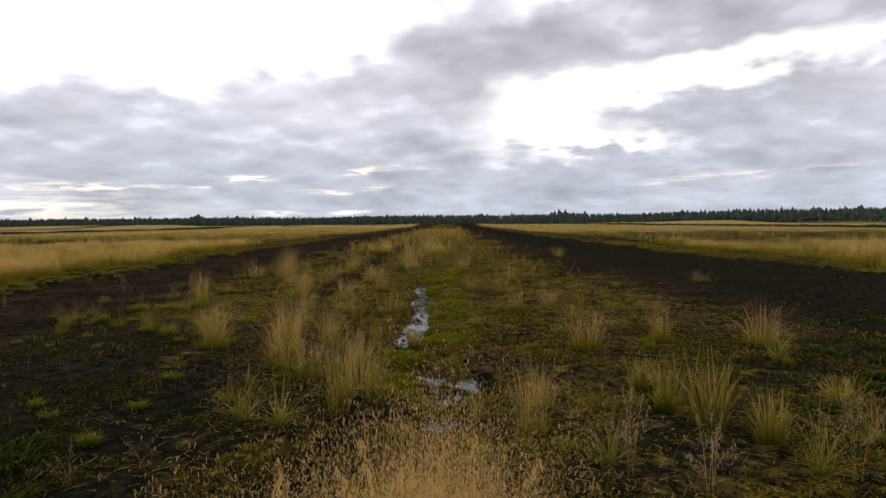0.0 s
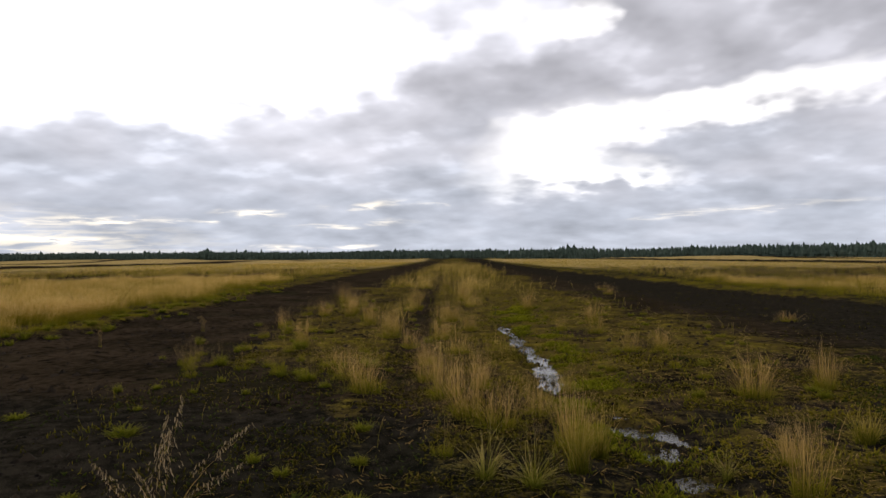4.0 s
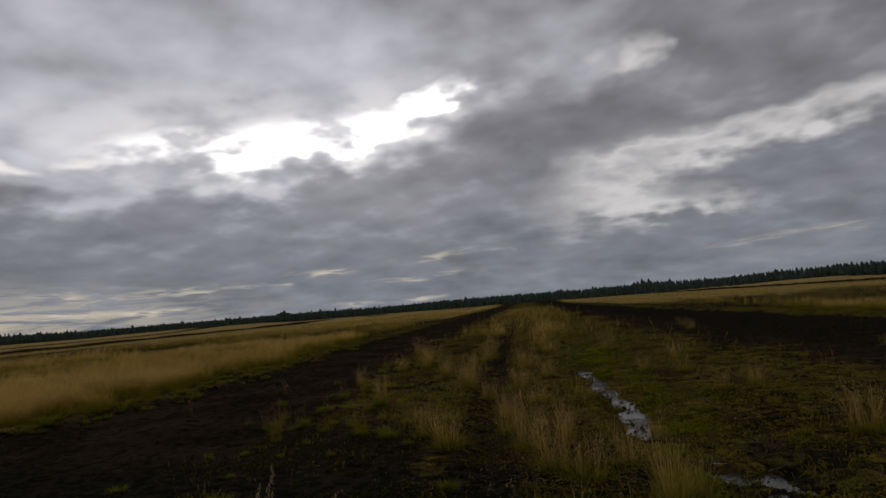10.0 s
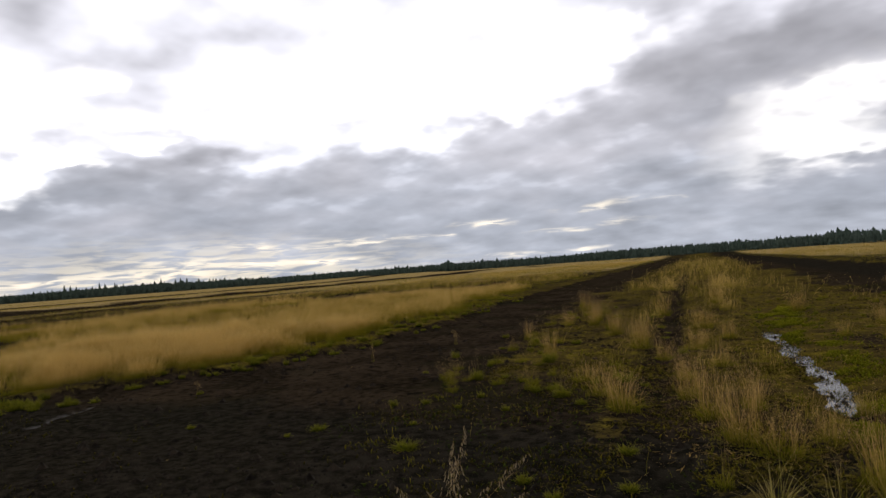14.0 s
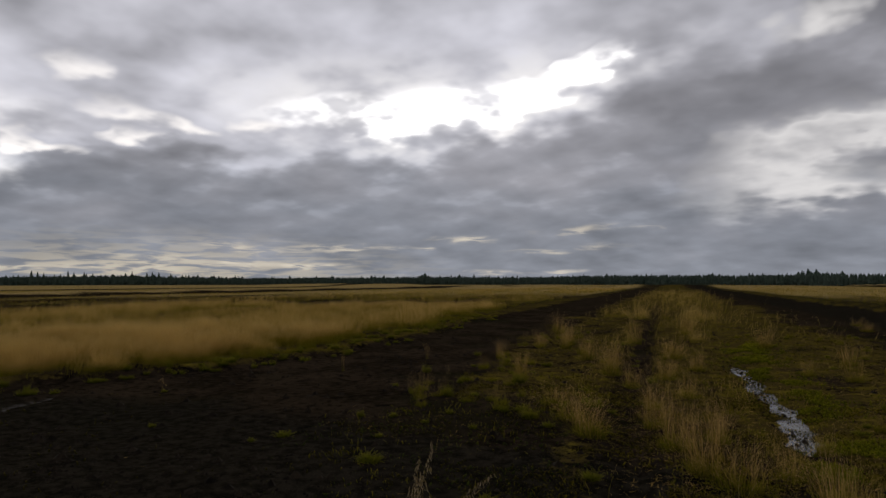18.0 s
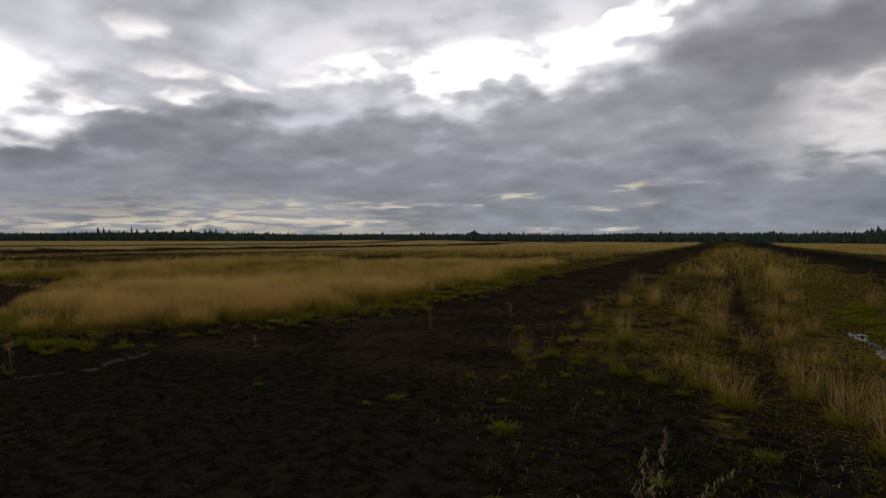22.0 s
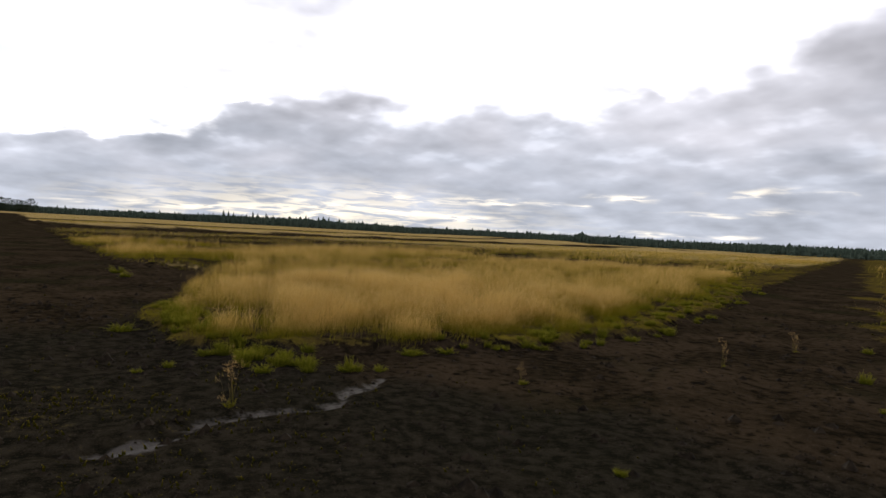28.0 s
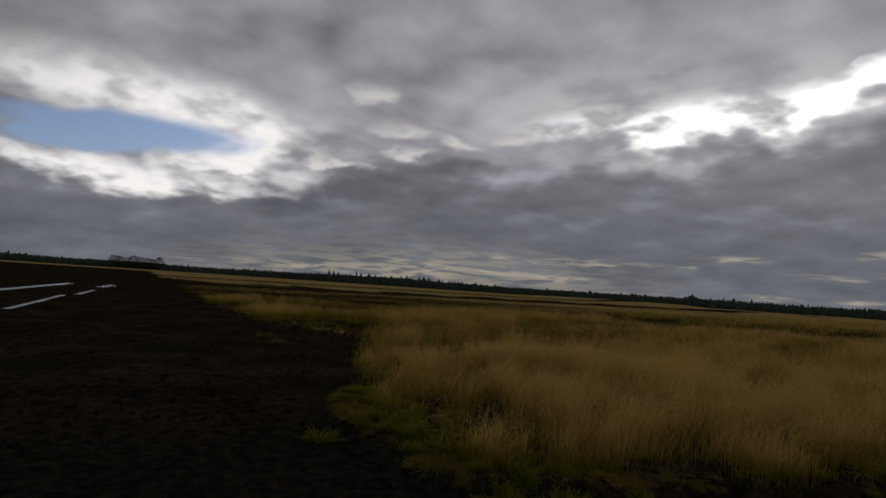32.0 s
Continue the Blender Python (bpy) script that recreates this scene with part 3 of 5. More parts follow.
def build_ground():
    xs, ys = graded(-3000, 3000, -19, 9, 0.11, 1.06), graded(-600, 3000, -1, 19, 0.11, 1.06)
    xs, ys = np.unique(np.round(np.concatenate([xs, np.arange(-2.4, 2.9, 0.04)]), 3)), np.unique(np.round(np.concatenate([ys, np.arange(4.2, 16.4, 0.055)]), 3))
    gx, gy = np.meshgrid(xs, ys)
    x, y = gx.ravel(), gy.ravel()
    u, v = strip(x, y)
    lf, rf, st, sg = left_field(x, y), right_field(x, y), in_strip(x, y), strip_grass(x, y)
    patch, small = vnoise(x, y, 2.4, 21), vnoise(x, y, 0.5, 22, 2)
    moss = st * np.clip(0.38 + 0.04 * step(v, 1.0, 4.0) - 0.06 * step(v, 6.0, 9.0), 0, 1) * (0.05 + 0.9 * patch + 1.1 * small)
    moss = moss + st * 0.4 * np.exp(-(((v - 2.6) / 0.3) ** 2)) * step(u, 5, 8) + st * 0.4 * np.exp(-(((v - 1.9) / 0.25) ** 2)) * step(u, 6, 9) + 0.5 * np.exp(-((x + 1.75) ** 2 + ((y - 6.7) / 1.6) ** 2) / 0.16)
    moss = np.maximum(moss, 0.4 * st * small) + st * 0.26 * step(u, 8, 13) * (0.4 + 0.9 * small)
    rut = np.exp(-(((v - rut_v(u)) / 0.3) ** 2)) * step(60 - u, 0, 20)
    moss = moss * (1 - 0.85 * rut) * (1 - 0.55 * step(0.3 - v, 0, 0.8) * step(10.5 - u, 0, 3))
    lane = 0.20 * step(v, 6, 9) * (1 - rf) + 0.46 * np.exp(-(((x + 11) / 4.0) ** 2 + ((y - 1.8) / 2.6) ** 2)) * (0.3 + 0.5 * patch + 0.4 * small) + 0.28 * np.exp(-(((x + 1.0) / 3.0) ** 2 + ((y - 3.0) / 1.6) ** 2))
    edge = rim(x, y) * np.clip(lf + rf, 0, 1)
    moss = np.clip(np.maximum(moss, lane) + edge * (0.25 + 0.6 * small) + (0.32 + 0.05 * heath(x, y)) * np.clip(lf + rf, 0, 1) * (1 - edge), 0, 1)
    far = step(np.hypot(x, y), 60, 120)
    straw = np.clip((lf + rf) * (1 - 0.95 * edge) * (1 - 0.2 * heath(x, y)) * (0.30 + 0.5 * far + 0.5 * (patch - 0.5)) + sg * 0.3 + 0.75 * step(np.hypot(x, y), 330, 420), 0, 1)
    run = run_x(y)
    silt = np.exp(-(((x - run + (vnoise(x, y, 0.5, 23, 2) - 0.5) * 0.16) / 0.21) ** 2)) * step(y, 2.1, 2.5) * step(5.8 - y, 0, 0.3)
    silt = silt + 0.9 * np.exp(-(((x + 8.75) / 0.22) ** 2 + ((y - 2.7) / 0.16) ** 2)) + 0.8 * step(small, 0.5, 0.7) * np.exp(-(((x + 9.2) / 0.8) ** 2 + ((y - 2.1) / 0.4) ** 2))
    silt = silt + 0.75 * step(small, 0.5, 0.7) * np.exp(-(((y - near_end(x) + 0.45) / 0.22) ** 2)) * step(x, -12.5, -11) * step(-8.5 - x, 0, 1)
    for off in (0.0, -1.75):
        track = y - 1.76 - off + 0.28 * (x + 20.65)
        silt = silt + 0.72 * np.exp(-((track / 0.22) ** 2)) * step(-x, 13, 17) * step(48 + x, 0, 8)
    wet = np.clip(step(0.4 - patch, 0, 0.25) + np.exp(-(((v - 2.4) / 0.9) ** 2)) * st, 0, 1)
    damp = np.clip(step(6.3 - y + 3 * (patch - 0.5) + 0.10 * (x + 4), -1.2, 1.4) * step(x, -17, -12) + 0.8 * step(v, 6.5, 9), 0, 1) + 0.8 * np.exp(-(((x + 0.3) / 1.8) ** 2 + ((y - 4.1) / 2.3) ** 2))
    nx, ny = len(xs), len(ys)
    i = (np.arange(ny - 1)[:, None] * nx + np.arange(nx - 1)[None]).ravel()
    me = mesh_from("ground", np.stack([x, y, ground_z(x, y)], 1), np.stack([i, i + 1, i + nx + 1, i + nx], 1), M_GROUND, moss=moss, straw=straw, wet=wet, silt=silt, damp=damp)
    tagged(new("ground", me), "flat dark brown peat ground with moss and dry litter", "ground", kind="structure")


build_ground()


def water(name, label, x0, x1, y0, y1, z):
    """A level sheet that shows wherever the ground dips under it."""
    bm = bmesh.new()
    a, b, cx, cy = (x1 - x0) / 2, (y1 - y0) / 2, (x0 + x1) / 2, (y0 + y1) / 2
    bm.faces.new([bm.verts.new((cx + a * math.copysign(abs(math.cos(w)) ** 0.5, math.cos(w)), cy + b * math.copysign(abs(math.sin(w)) ** 0.5, math.sin(w)), z))
                  for w in np.linspace(0, 2 * math.pi, 40, endpoint=False)])
    me = bpy.data.meshes.new(name)
    bm.to_mesh(me)
    bm.free()
    me.materials.append(M_WATER)
    return tagged(new(name, me), label, "water", kind="structure")


water("water_trough", "long narrow puddle reflecting grey sky between moss", -3.0, 2.2, 3.6, 17.0, -0.068)
water("water_ruts", "flooded wheel ruts on the black peat road", -74, -32, -2.5, 9, -0.075)


# ---- grass built from tapered leaf ribbons ----
def ribbons(x, y, z, h, w, lean, turn, segs, tint, curl=0.6):
    """Leaves rooted at x, y, z: height, width at the root, how far the tip leans, towards which side. Returns places, faces, along and tint."""
    n = len(x)
    ts = np.linspace(0, 1, segs + 1)
    face = turn + RNG.uniform(-1.3, 1.3, n)
    sx, sy = -np.sin(face), np.cos(face)
    co, al = [], []
    for t in ts[:-1]:
        off = lean * (t ** (1 + curl))
        px, py, pz = x + np.cos(turn) * off, y + np.sin(turn) * off, z + h * (t - 0.25 * lean / np.maximum(h, 0.01) * t * t)
        half = w * 0.5 * (1 - t * 0.75)
        co += [np.stack([px - sx * half, py - sy * half, pz], 1), np.stack([px + sx * half, py + sy * half, pz], 1)]
        al += [np.full(n, t)] * 2
    co.append(np.stack([x + np.cos(turn) * lean, y + np.sin(turn) * lean, z + h * (1 - 0.25 * lean / np.maximum(h, 0.01))], 1))
    al.append(np.ones(n))
    k = len(co)
    co = np.stack(co, 1).reshape(-1, 3)
    i = np.arange(n) * k
    faces = []
    for s in range(segs - 1):
        a = i + 2 * s
        faces += [np.stack([a, a + 1, a + 3], 1), np.stack([a, a + 3, a + 2], 1)]
    a = i + 2 * (segs - 1)
    faces.append(np.stack([a, a + 1, a + 2], 1))
    return co, np.concatenate(faces), np.stack(al, 1).ravel(), np.repeat(tint, k)


def ribbon_mesh(name, mat, *sets):
    co, fa, al, sh, at = [], [], [], [], 0
    for c, f, a, s in sets:
        co.append(c), fa.append(f + at), al.append(a), sh.append(s)
        at += len(c)
    return mesh_from(name, np.concatenate(co), np.concatenate(fa), mat, False, along=np.concatenate(al), tint=np.concatenate(sh))


WIND = 0.4      # the side to which the dry stems lean


def scatter(n, r0, r1, power, a0, a1, cx, cy):
    """Points spread over a fan, thinning outwards."""
    q = RNG.random(n)
    p = 2 - power
    r = (r0**p + q * (r1**p - r0**p)) ** (1 / p)
    a = np.radians(RNG.uniform(a0, a1, n))
    return cx - np.sin(a) * r, cy + np.cos(a) * r, r


def build_field_grass(name, label, inside, a0, a1, cx, cy, shells):
    sets = []
    for n, r0, r1, power, segs in shells:
        x, y, r = scatter(n, r0, r1, power, a0, a1, cx, cy)
        u, v = strip(x, y)
        low = rim(x, y)
        tight = inside is strip_grass
        zone = np.maximum(step(vnoise(u * 0.35, v, 2.6, 35), 0.30, 0.50), step(26 - u, -4, 4) * step(-v, 4, 7) * step(v, -15.5, -14)) * (1 - 0.22 * heath(x, y)) if not tight else np.ones(n)
        zone = np.where(v > 8, np.maximum(zone, 0.45), zone)
        keep = inside(x, y) * ((0.01 if tight else 0.06) + 1.0 * step(vnoise(x, y, 0.45, 36, 2), 0.46 if tight else 0.33, 0.66)) * (0.42 + 0.58 * zone) * (1 - 0.25 * low) * (1 - 0.5 * step(-x, 12.0, 14.5) * step(8.0 - y, 0, 2.5) * step(24 + x, 0, 3)) > RNG.random(n)
        x, y, r, u, v, low, zone = (q[keep] for q in (x, y, r, u, v, low, zone))
        tall = (0.24 + 0.36 * vnoise(x, y, 1.5, 32) + 0.22 * vnoise(x, y, 0.45, 36, 2)) * RNG.uniform(0.35, 1.35, len(x)) * (1 - 0.6 * step(-v, 34, 46) - 0.35 * step(v, 40, 50)) * (1 - 0.75 * low) * (0.35 + 0.65 * zone) * ((0.48 + 0.77 * step(u, 14, 44)) if tight else 0.46 + 0.36 * step(np.minimum(field_edge(u) - v, y - near_end(x)), 0.1, 2.2) * step(-v, 0, 1) + 0.34 * step(v, 0, 1))
        tuft = vnoise(x, y, 0.20, 38, 2)
        tall = tall * (0.62 + 0.76 * tuft) * ((0.45 + 1.1 * vnoise(x, y, 0.7, 39, 2)) if tight else 1.0)
        sh = np.clip((0.25 * step(u, 12, 20) if tight else 0.0) + 1.1 * (tuft - 0.5) + vnoise(x, y, 2.0, 34) * 1.5 - 0.42 + RNG.uniform(-0.15, 0.4, len(x)) - 0.4 * low - 0.3 * (1 - zone) + 0.5 * (vnoise(x, y, 0.6, 37) - 0.5) , 0, 1)
        wide = np.clip(0.0012 + 0.00042 * r * RNG.uniform(0.6, 1.4, len(x)), 0.0022, 0.16) * (0.62 if tight else np.where(v > 8, 0.7, 1.0))
        lean = tall * RNG.uniform(0.05, 0.8, len(x))
        turn, z = WIND + RNG.normal(0, 1.6, len(x)), ground_z(x, y)
        blades = ribbons(x, y, z - 0.02, tall, wide, lean, turn, segs, sh)
        # short growth stays green to its tips
        blades[2][:] = blades[2] * np.repeat(np.clip(tall / (0.16 if tight else 0.36), (0.45 + 0.3 * step(u, 12, 20)) if tight else 0.72 - 0.37 * low, 1.0), len(blades[2]) // len(x))
        sets.append(blades)
        if segs >= 2:      # airy seed heads hang about the tips of the taller stems
            top = (tall > (0.16 if tight else 0.32)) & (RNG.random(len(x)) < 0.55)
            px, py, pz = (x + np.cos(turn) * lean)[top], (y + np.sin(turn) * lean)[top], (z + tall - 0.25 * lean)[top]
            for _ in range(3 if segs == 3 else 1):
                m = len(px)
                sets.append(ribbons(px + RNG.normal(0, 0.02, m), py + RNG.normal(0, 0.02, m), pz - RNG.random(m) * 0.09, RNG.uniform(-0.02, 0.02, m), wide[top] * 1.7,
                                    RNG.uniform(0.008, 0.03, m), RNG.uniform(0, 6.28, m), 1, np.clip(sh[top] + 0.15, 0, 1)))
                sets[-1][2][:] = 1.0
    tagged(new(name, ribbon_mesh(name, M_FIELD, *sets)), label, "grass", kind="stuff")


build_field_grass("moor_grass", "tall dry straw-coloured moor grass over the drained field", left_field, 0, 82, -5.0, 1.0,
                  ((400000, 5, 16, 0.7, 3), (330000, 16, 45, 1.2, 2), (230000, 45, 170, 1.3, 1), (60000, 170, 420, 1.2, 1)))
build_field_grass("moor_grass", "dry golden moor grass on the field past the wide lane", right_field, -42, 14, 2.0, 1.0,
                  ((230000, 12, 40, 1.1, 2), (110000, 40, 170, 1.3, 1), (40000, 170, 300, 1.2, 1)))
build_field_grass("strip_grass", "tall dry grass growing along the weedy middle strip", strip_grass, -48, 50, 0.6, 0.0,
                  ((330000, 3.6, 34, 1.0, 3), (120000, 30, 110, 1.2, 2)))


def build_sward():
    """Short green growth and moss tips on the strip and along the field rims."""
    sets = []
    for n, r0, r1, power, segs in ((240000, 2.5, 12, 0.9, 2), (150000, 12, 35, 1.1, 1)):
        x, y, r = scatter(n, r0, r1, power, -50, 75, 0.0, 0.2)
        u, v = strip(x, y)
        patch = vnoise(x, y, 2.4, 21)
        rut = np.exp(-(((v - rut_v(u)) / 0.3) ** 2))
        fields = np.clip(left_field(x, y) + right_field(x, y), 0, 1)
        dens = in_strip(x, y) * (0.40 + 0.05 * step(v, 0.8, 3.5)) * step(patch, 0.34, 0.7) * (1 - 0.9 * rut) * (1 - 0.8 * step(0.3 - v, 0, 0.8) * step(10.5 - u, 0, 3)) + fields * (0.2 + 0.8 * rim(x, y))
        dens = dens * step(vnoise(x, y, 0.3, 41, 2), 0.42, 0.62) * (0.25 + 0.75 * step(vnoise(x, y, 0.9, 44), 0.42, 0.62))
        z = ground_z(x, y)
        keep = (dens > RNG.random(n)) & (z > -0.06) & (np.hypot(x - 0.6, y - 0.2) > 1.5)
        x, y, r, z = x[keep], y[keep], r[keep], z[keep]
        tall = RNG.uniform(0.03, 0.10, len(x)) * (0.4 + 0.7 * step(vnoise(x, y, 0.7, 42), 0.3, 0.8))
        sets.append(ribbons(x, y, z - 0.01, tall, np.clip(0.004 + 0.0012 * r, 0.005, 0.05), tall * RNG.uniform(0.2, 0.9, len(x)),
                            RNG.uniform(0, 6.28, len(x)), segs, np.clip(RNG.random(len(x)) * 0.7 + 0.4 * (vnoise(x, y, 1.2, 43) - 0.3), 0, 1)))
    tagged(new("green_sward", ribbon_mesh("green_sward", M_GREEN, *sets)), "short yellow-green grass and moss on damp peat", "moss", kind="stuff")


build_sward()


def build_wet_moss():
    """Bright wet moss round the puddles."""
    u, v = RNG.uniform(3.2, 20, 34000), np.where(RNG.random(34000) < 0.88, RNG.normal(2.55, 0.2, 34000), RNG.normal(2.65, 0.5, 34000))
    v = np.where((u > 5.6) & (u < 7.9) & (RNG.random(34000) < 0.6), RNG.normal(2.2, 0.16, 34000), v)
    x, y = unstrip(u, v)
    z = ground_z(x, y)
    keep = (z > -0.074) & ((u > 7.4) | (v < 2.45) | (RNG.random(34000) < 0.35)) & (step(vnoise(x, y, 0.5, 48, 2), 0.36, 0.58) > RNG.random(len(x)))
    x, y, z = x[keep], y[keep], z[keep]
    tall = RNG.uniform(0.02, 0.075, len(x))
    r = np.hypot(x, y)
    s = ribbons(x, y, z - 0.006, tall, np.clip(0.006 + 0.0013 * r, 0.008, 0.03), tall * RNG.uniform(0.3, 1.2, len(x)), RNG.uniform(0, 6.28, len(x)), 2,
                np.clip(1.4 * (vnoise(x, y, 0.8, 49) - 0.3) + RNG.uniform(-0.25, 0.25, len(x)), 0, 1))
    u, v = RNG.uniform(4.2, 15.6, 9000), RNG.normal(0, 0.24, 9000)
    v = v + np.where(u < 7.4, 2.75, np.interp(u, [8, 11, 14, 16], [2.24, 2.2, 2.1, 2.02]))
    x, y = unstrip(u, v)
    keep = (ground_z(x, y) < -0.06) & (vnoise(x, y, 0.3, 52, 2) > 0.40)
    x, y = x[keep], y[keep]
    flat = ribbons(x, y, np.full(len(x), -0.067), RNG.uniform(0.008, 0.03, len(x)), np.full(len(x), 0.011), RNG.uniform(0.03, 0.09, len(x)), RNG.uniform(0, 6.28, len(x)), 2, RNG.random(len(x)) * 0.3)
    tagged(new("drowned_grass", ribbon_mesh("drowned_grass", M_MOSS, flat)), "dark drowned grass blades lying on shallow water", "grass", kind="stuff")
    tagged(new("wet_moss", ribbon_mesh("wet_moss", M_WET, s)), "bright green wet moss round a puddle", "moss", kind="stuff")


build_wet_moss()


def build_creepers():
    """Flat mossy shoots and small leaves that mottle the strip and the headland."""
    sets = []
    for n, r0, r1, power in ((150000, 1.8, 11, 0.8), (80000, 11, 30, 1.1)):
        x, y, r = scatter(n, r0, r1, power, -55, 80, 0.0, 0.0)
        u, v = strip(x, y)
        head = 0.30 * np.exp(-(((x + 11) / 4.0) ** 2 + ((y - 1.8) / 2.6) ** 2))
        near = 0.14 * np.exp(-(((x + 0.6) / 2.8) ** 2 + ((y - 3.9) / 1.9) ** 2))
        verge = 0.30 * step(v, 6, 9) * step(13.5 - v, 0, 2)
        cell = vnoise(x, y, 0.45, 46, 2)
        thin = 1 - 0.72 * step(0.3 - v, 0, 0.8) * step(11 - u, 0, 3)
        dens = np.clip(in_strip(x, y) * 0.9 * thin + head + near + verge, 0, 1) * step(cell, 0.42, 0.60)
        z = ground_z(x, y)
        keep = (dens > RNG.random(n)) & (z > -0.066)
        x, y, r, z, v, thin = (q[keep] for q in (x, y, r, z, v, thin * in_strip(x, y)))
        tall = RNG.uniform(0.012, 0.05, len(x))
        sets.append(ribbons(x, y, z - 0.004, tall, np.clip(0.010 + 0.0016 * r, 0.01, 0.06), RNG.uniform(0.02, 0.08, len(x)) * (0.4 + 0.6 * thin), RNG.uniform(0, 6.28, len(x)), 2,
                            np.clip(1.9 * (vnoise(x, y, 1.1, 47) - 0.40) + RNG.uniform(-0.3, 0.35, len(x)) + 0.5 * np.exp(-(((v - 3.0) / 0.5) ** 2)) - 0.75 * (1 - thin), 0, 1) * (0.4 + 0.6 * thin)))
    tagged(new("creeping_moss", ribbon_mesh("creeping_moss", M_MOSS, *sets)), "creeping olive and brown moss with small leaves", "moss", kind="stuff")


build_creepers()


def build_leaflets():
    """Small dark green leaves creeping over the wettest peat."""
    n = 30000
    half = RNG.random(n) < 0.16
    u, v = np.where(half, RNG.uniform(3.2, 10.5, n), RNG.uniform(4.0, 10.0, n)), np.where(half, RNG.uniform(-3.2, 0.7, n), RNG.uniform(4.2, 9.0, n))
    x, y = unstrip(u, v)
    z = ground_z(x, y)
    keep = (step(vnoise(x, y, 0.55, 56, 2), 0.48, 0.68) > RNG.random(n)) & (z > -0.06)
    x, y, z = x[keep], y[keep], z[keep]
    tall = RNG.uniform(0.012, 0.045, len(x))
    s = ribbons(x, y, z - 0.003, tall, RNG.uniform(0.012, 0.03, len(x)), RNG.uniform(0.02, 0.05, len(x)), RNG.uniform(0, 6.28, len(x)), 2, np.clip(vnoise(x, y, 0.8, 57) + RNG.uniform(-0.3, 0.3, len(x)), 0, 1))
    tagged(new("creeping_leaves", ribbon_mesh("creeping_leaves", M_WEED, s)), "small dark green leaves creeping over wet peat", "leaves", kind="stuff")


build_leaflets()


def build_heather():
    """Low dark heather in the gaps between the bands of tall grass."""
    n = 150000
    x, y, r = scatter(n, 9, 75, 1.0, -40, 84, -5.0, 1.0)
    u, v = strip(x, y)
    clump = step(vnoise(x, y, 0.7, 66, 2), 0.52, 0.66)
    band = np.clip(heath(x, y) + 0.22 * step(vnoise(u * 0.4, v, 2.0, 67), 0.5, 0.7), 0, 1) * step(np.abs(v), 13, 16)
    keep = clump * band * np.clip(left_field(x, y) + right_field(x, y) + 0.5 * heath(x, y) * step(-v, 13, 15), 0, 1) * np.where(v < 0, step(y - near_end(x), 0.2, 1.5), 1.0) > RNG.random(n) * 2.2
    x, y, r = x[keep], y[keep], r[keep]
    tall = RNG.uniform(0.12, 0.36, len(x))
    s = ribbons(x, y, ground_z(x, y) - 0.02, tall, np.clip(0.004 + 0.0011 * r, 0.01, 0.08), tall * RNG.uniform(0.1, 0.7, len(x)), RNG.uniform(0, 6.28, len(x)), 2, RNG.random(len(x)))
    tagged(new("heather", ribbon_mesh("heather", M_HEATHER, s)), "low dark brown heather between bands of dry grass", "heather", kind="stuff")


build_heather()


def build_litter():
    """Flattened dead straw on the peat."""
    n = 42000
    x, y, r = scatter(n, 1.8, 18, 0.9, -55, 80, 0.0, 0.2)
    keep = (0.0015 + 0.8 * in_strip(x, y) * (1 - 0.85 * step(0.6 - strip(x, y)[1], 0, 0.8)) * step(vnoise(x, y, 0.8, 51), 0.35, 0.65)) > RNG.random(n)
    x, y, r = x[keep], y[keep], r[keep]
    long = RNG.uniform(0.03, 0.14, len(x))
    s = ribbons(x, y, ground_z(x, y) + 0.012, np.full(len(x), 0.01), np.clip(0.004 + 0.0006 * r, 0.004, 0.02), long, RNG.uniform(0, 6.28, len(x)), 2, RNG.random(len(x)) * 0.7)
    s[0][:, 2] = ground_z(s[0][:, 0], s[0][:, 1]) + 0.012
    s = (s[0], s[1], np.full(len(s[2]), 0.55), s[3])
    tagged(new("straw_litter", ribbon_mesh("straw_litter", M_TUFT, s)), "flattened dead straw lying on wet peat", "straw", kind="stuff")


build_litter()


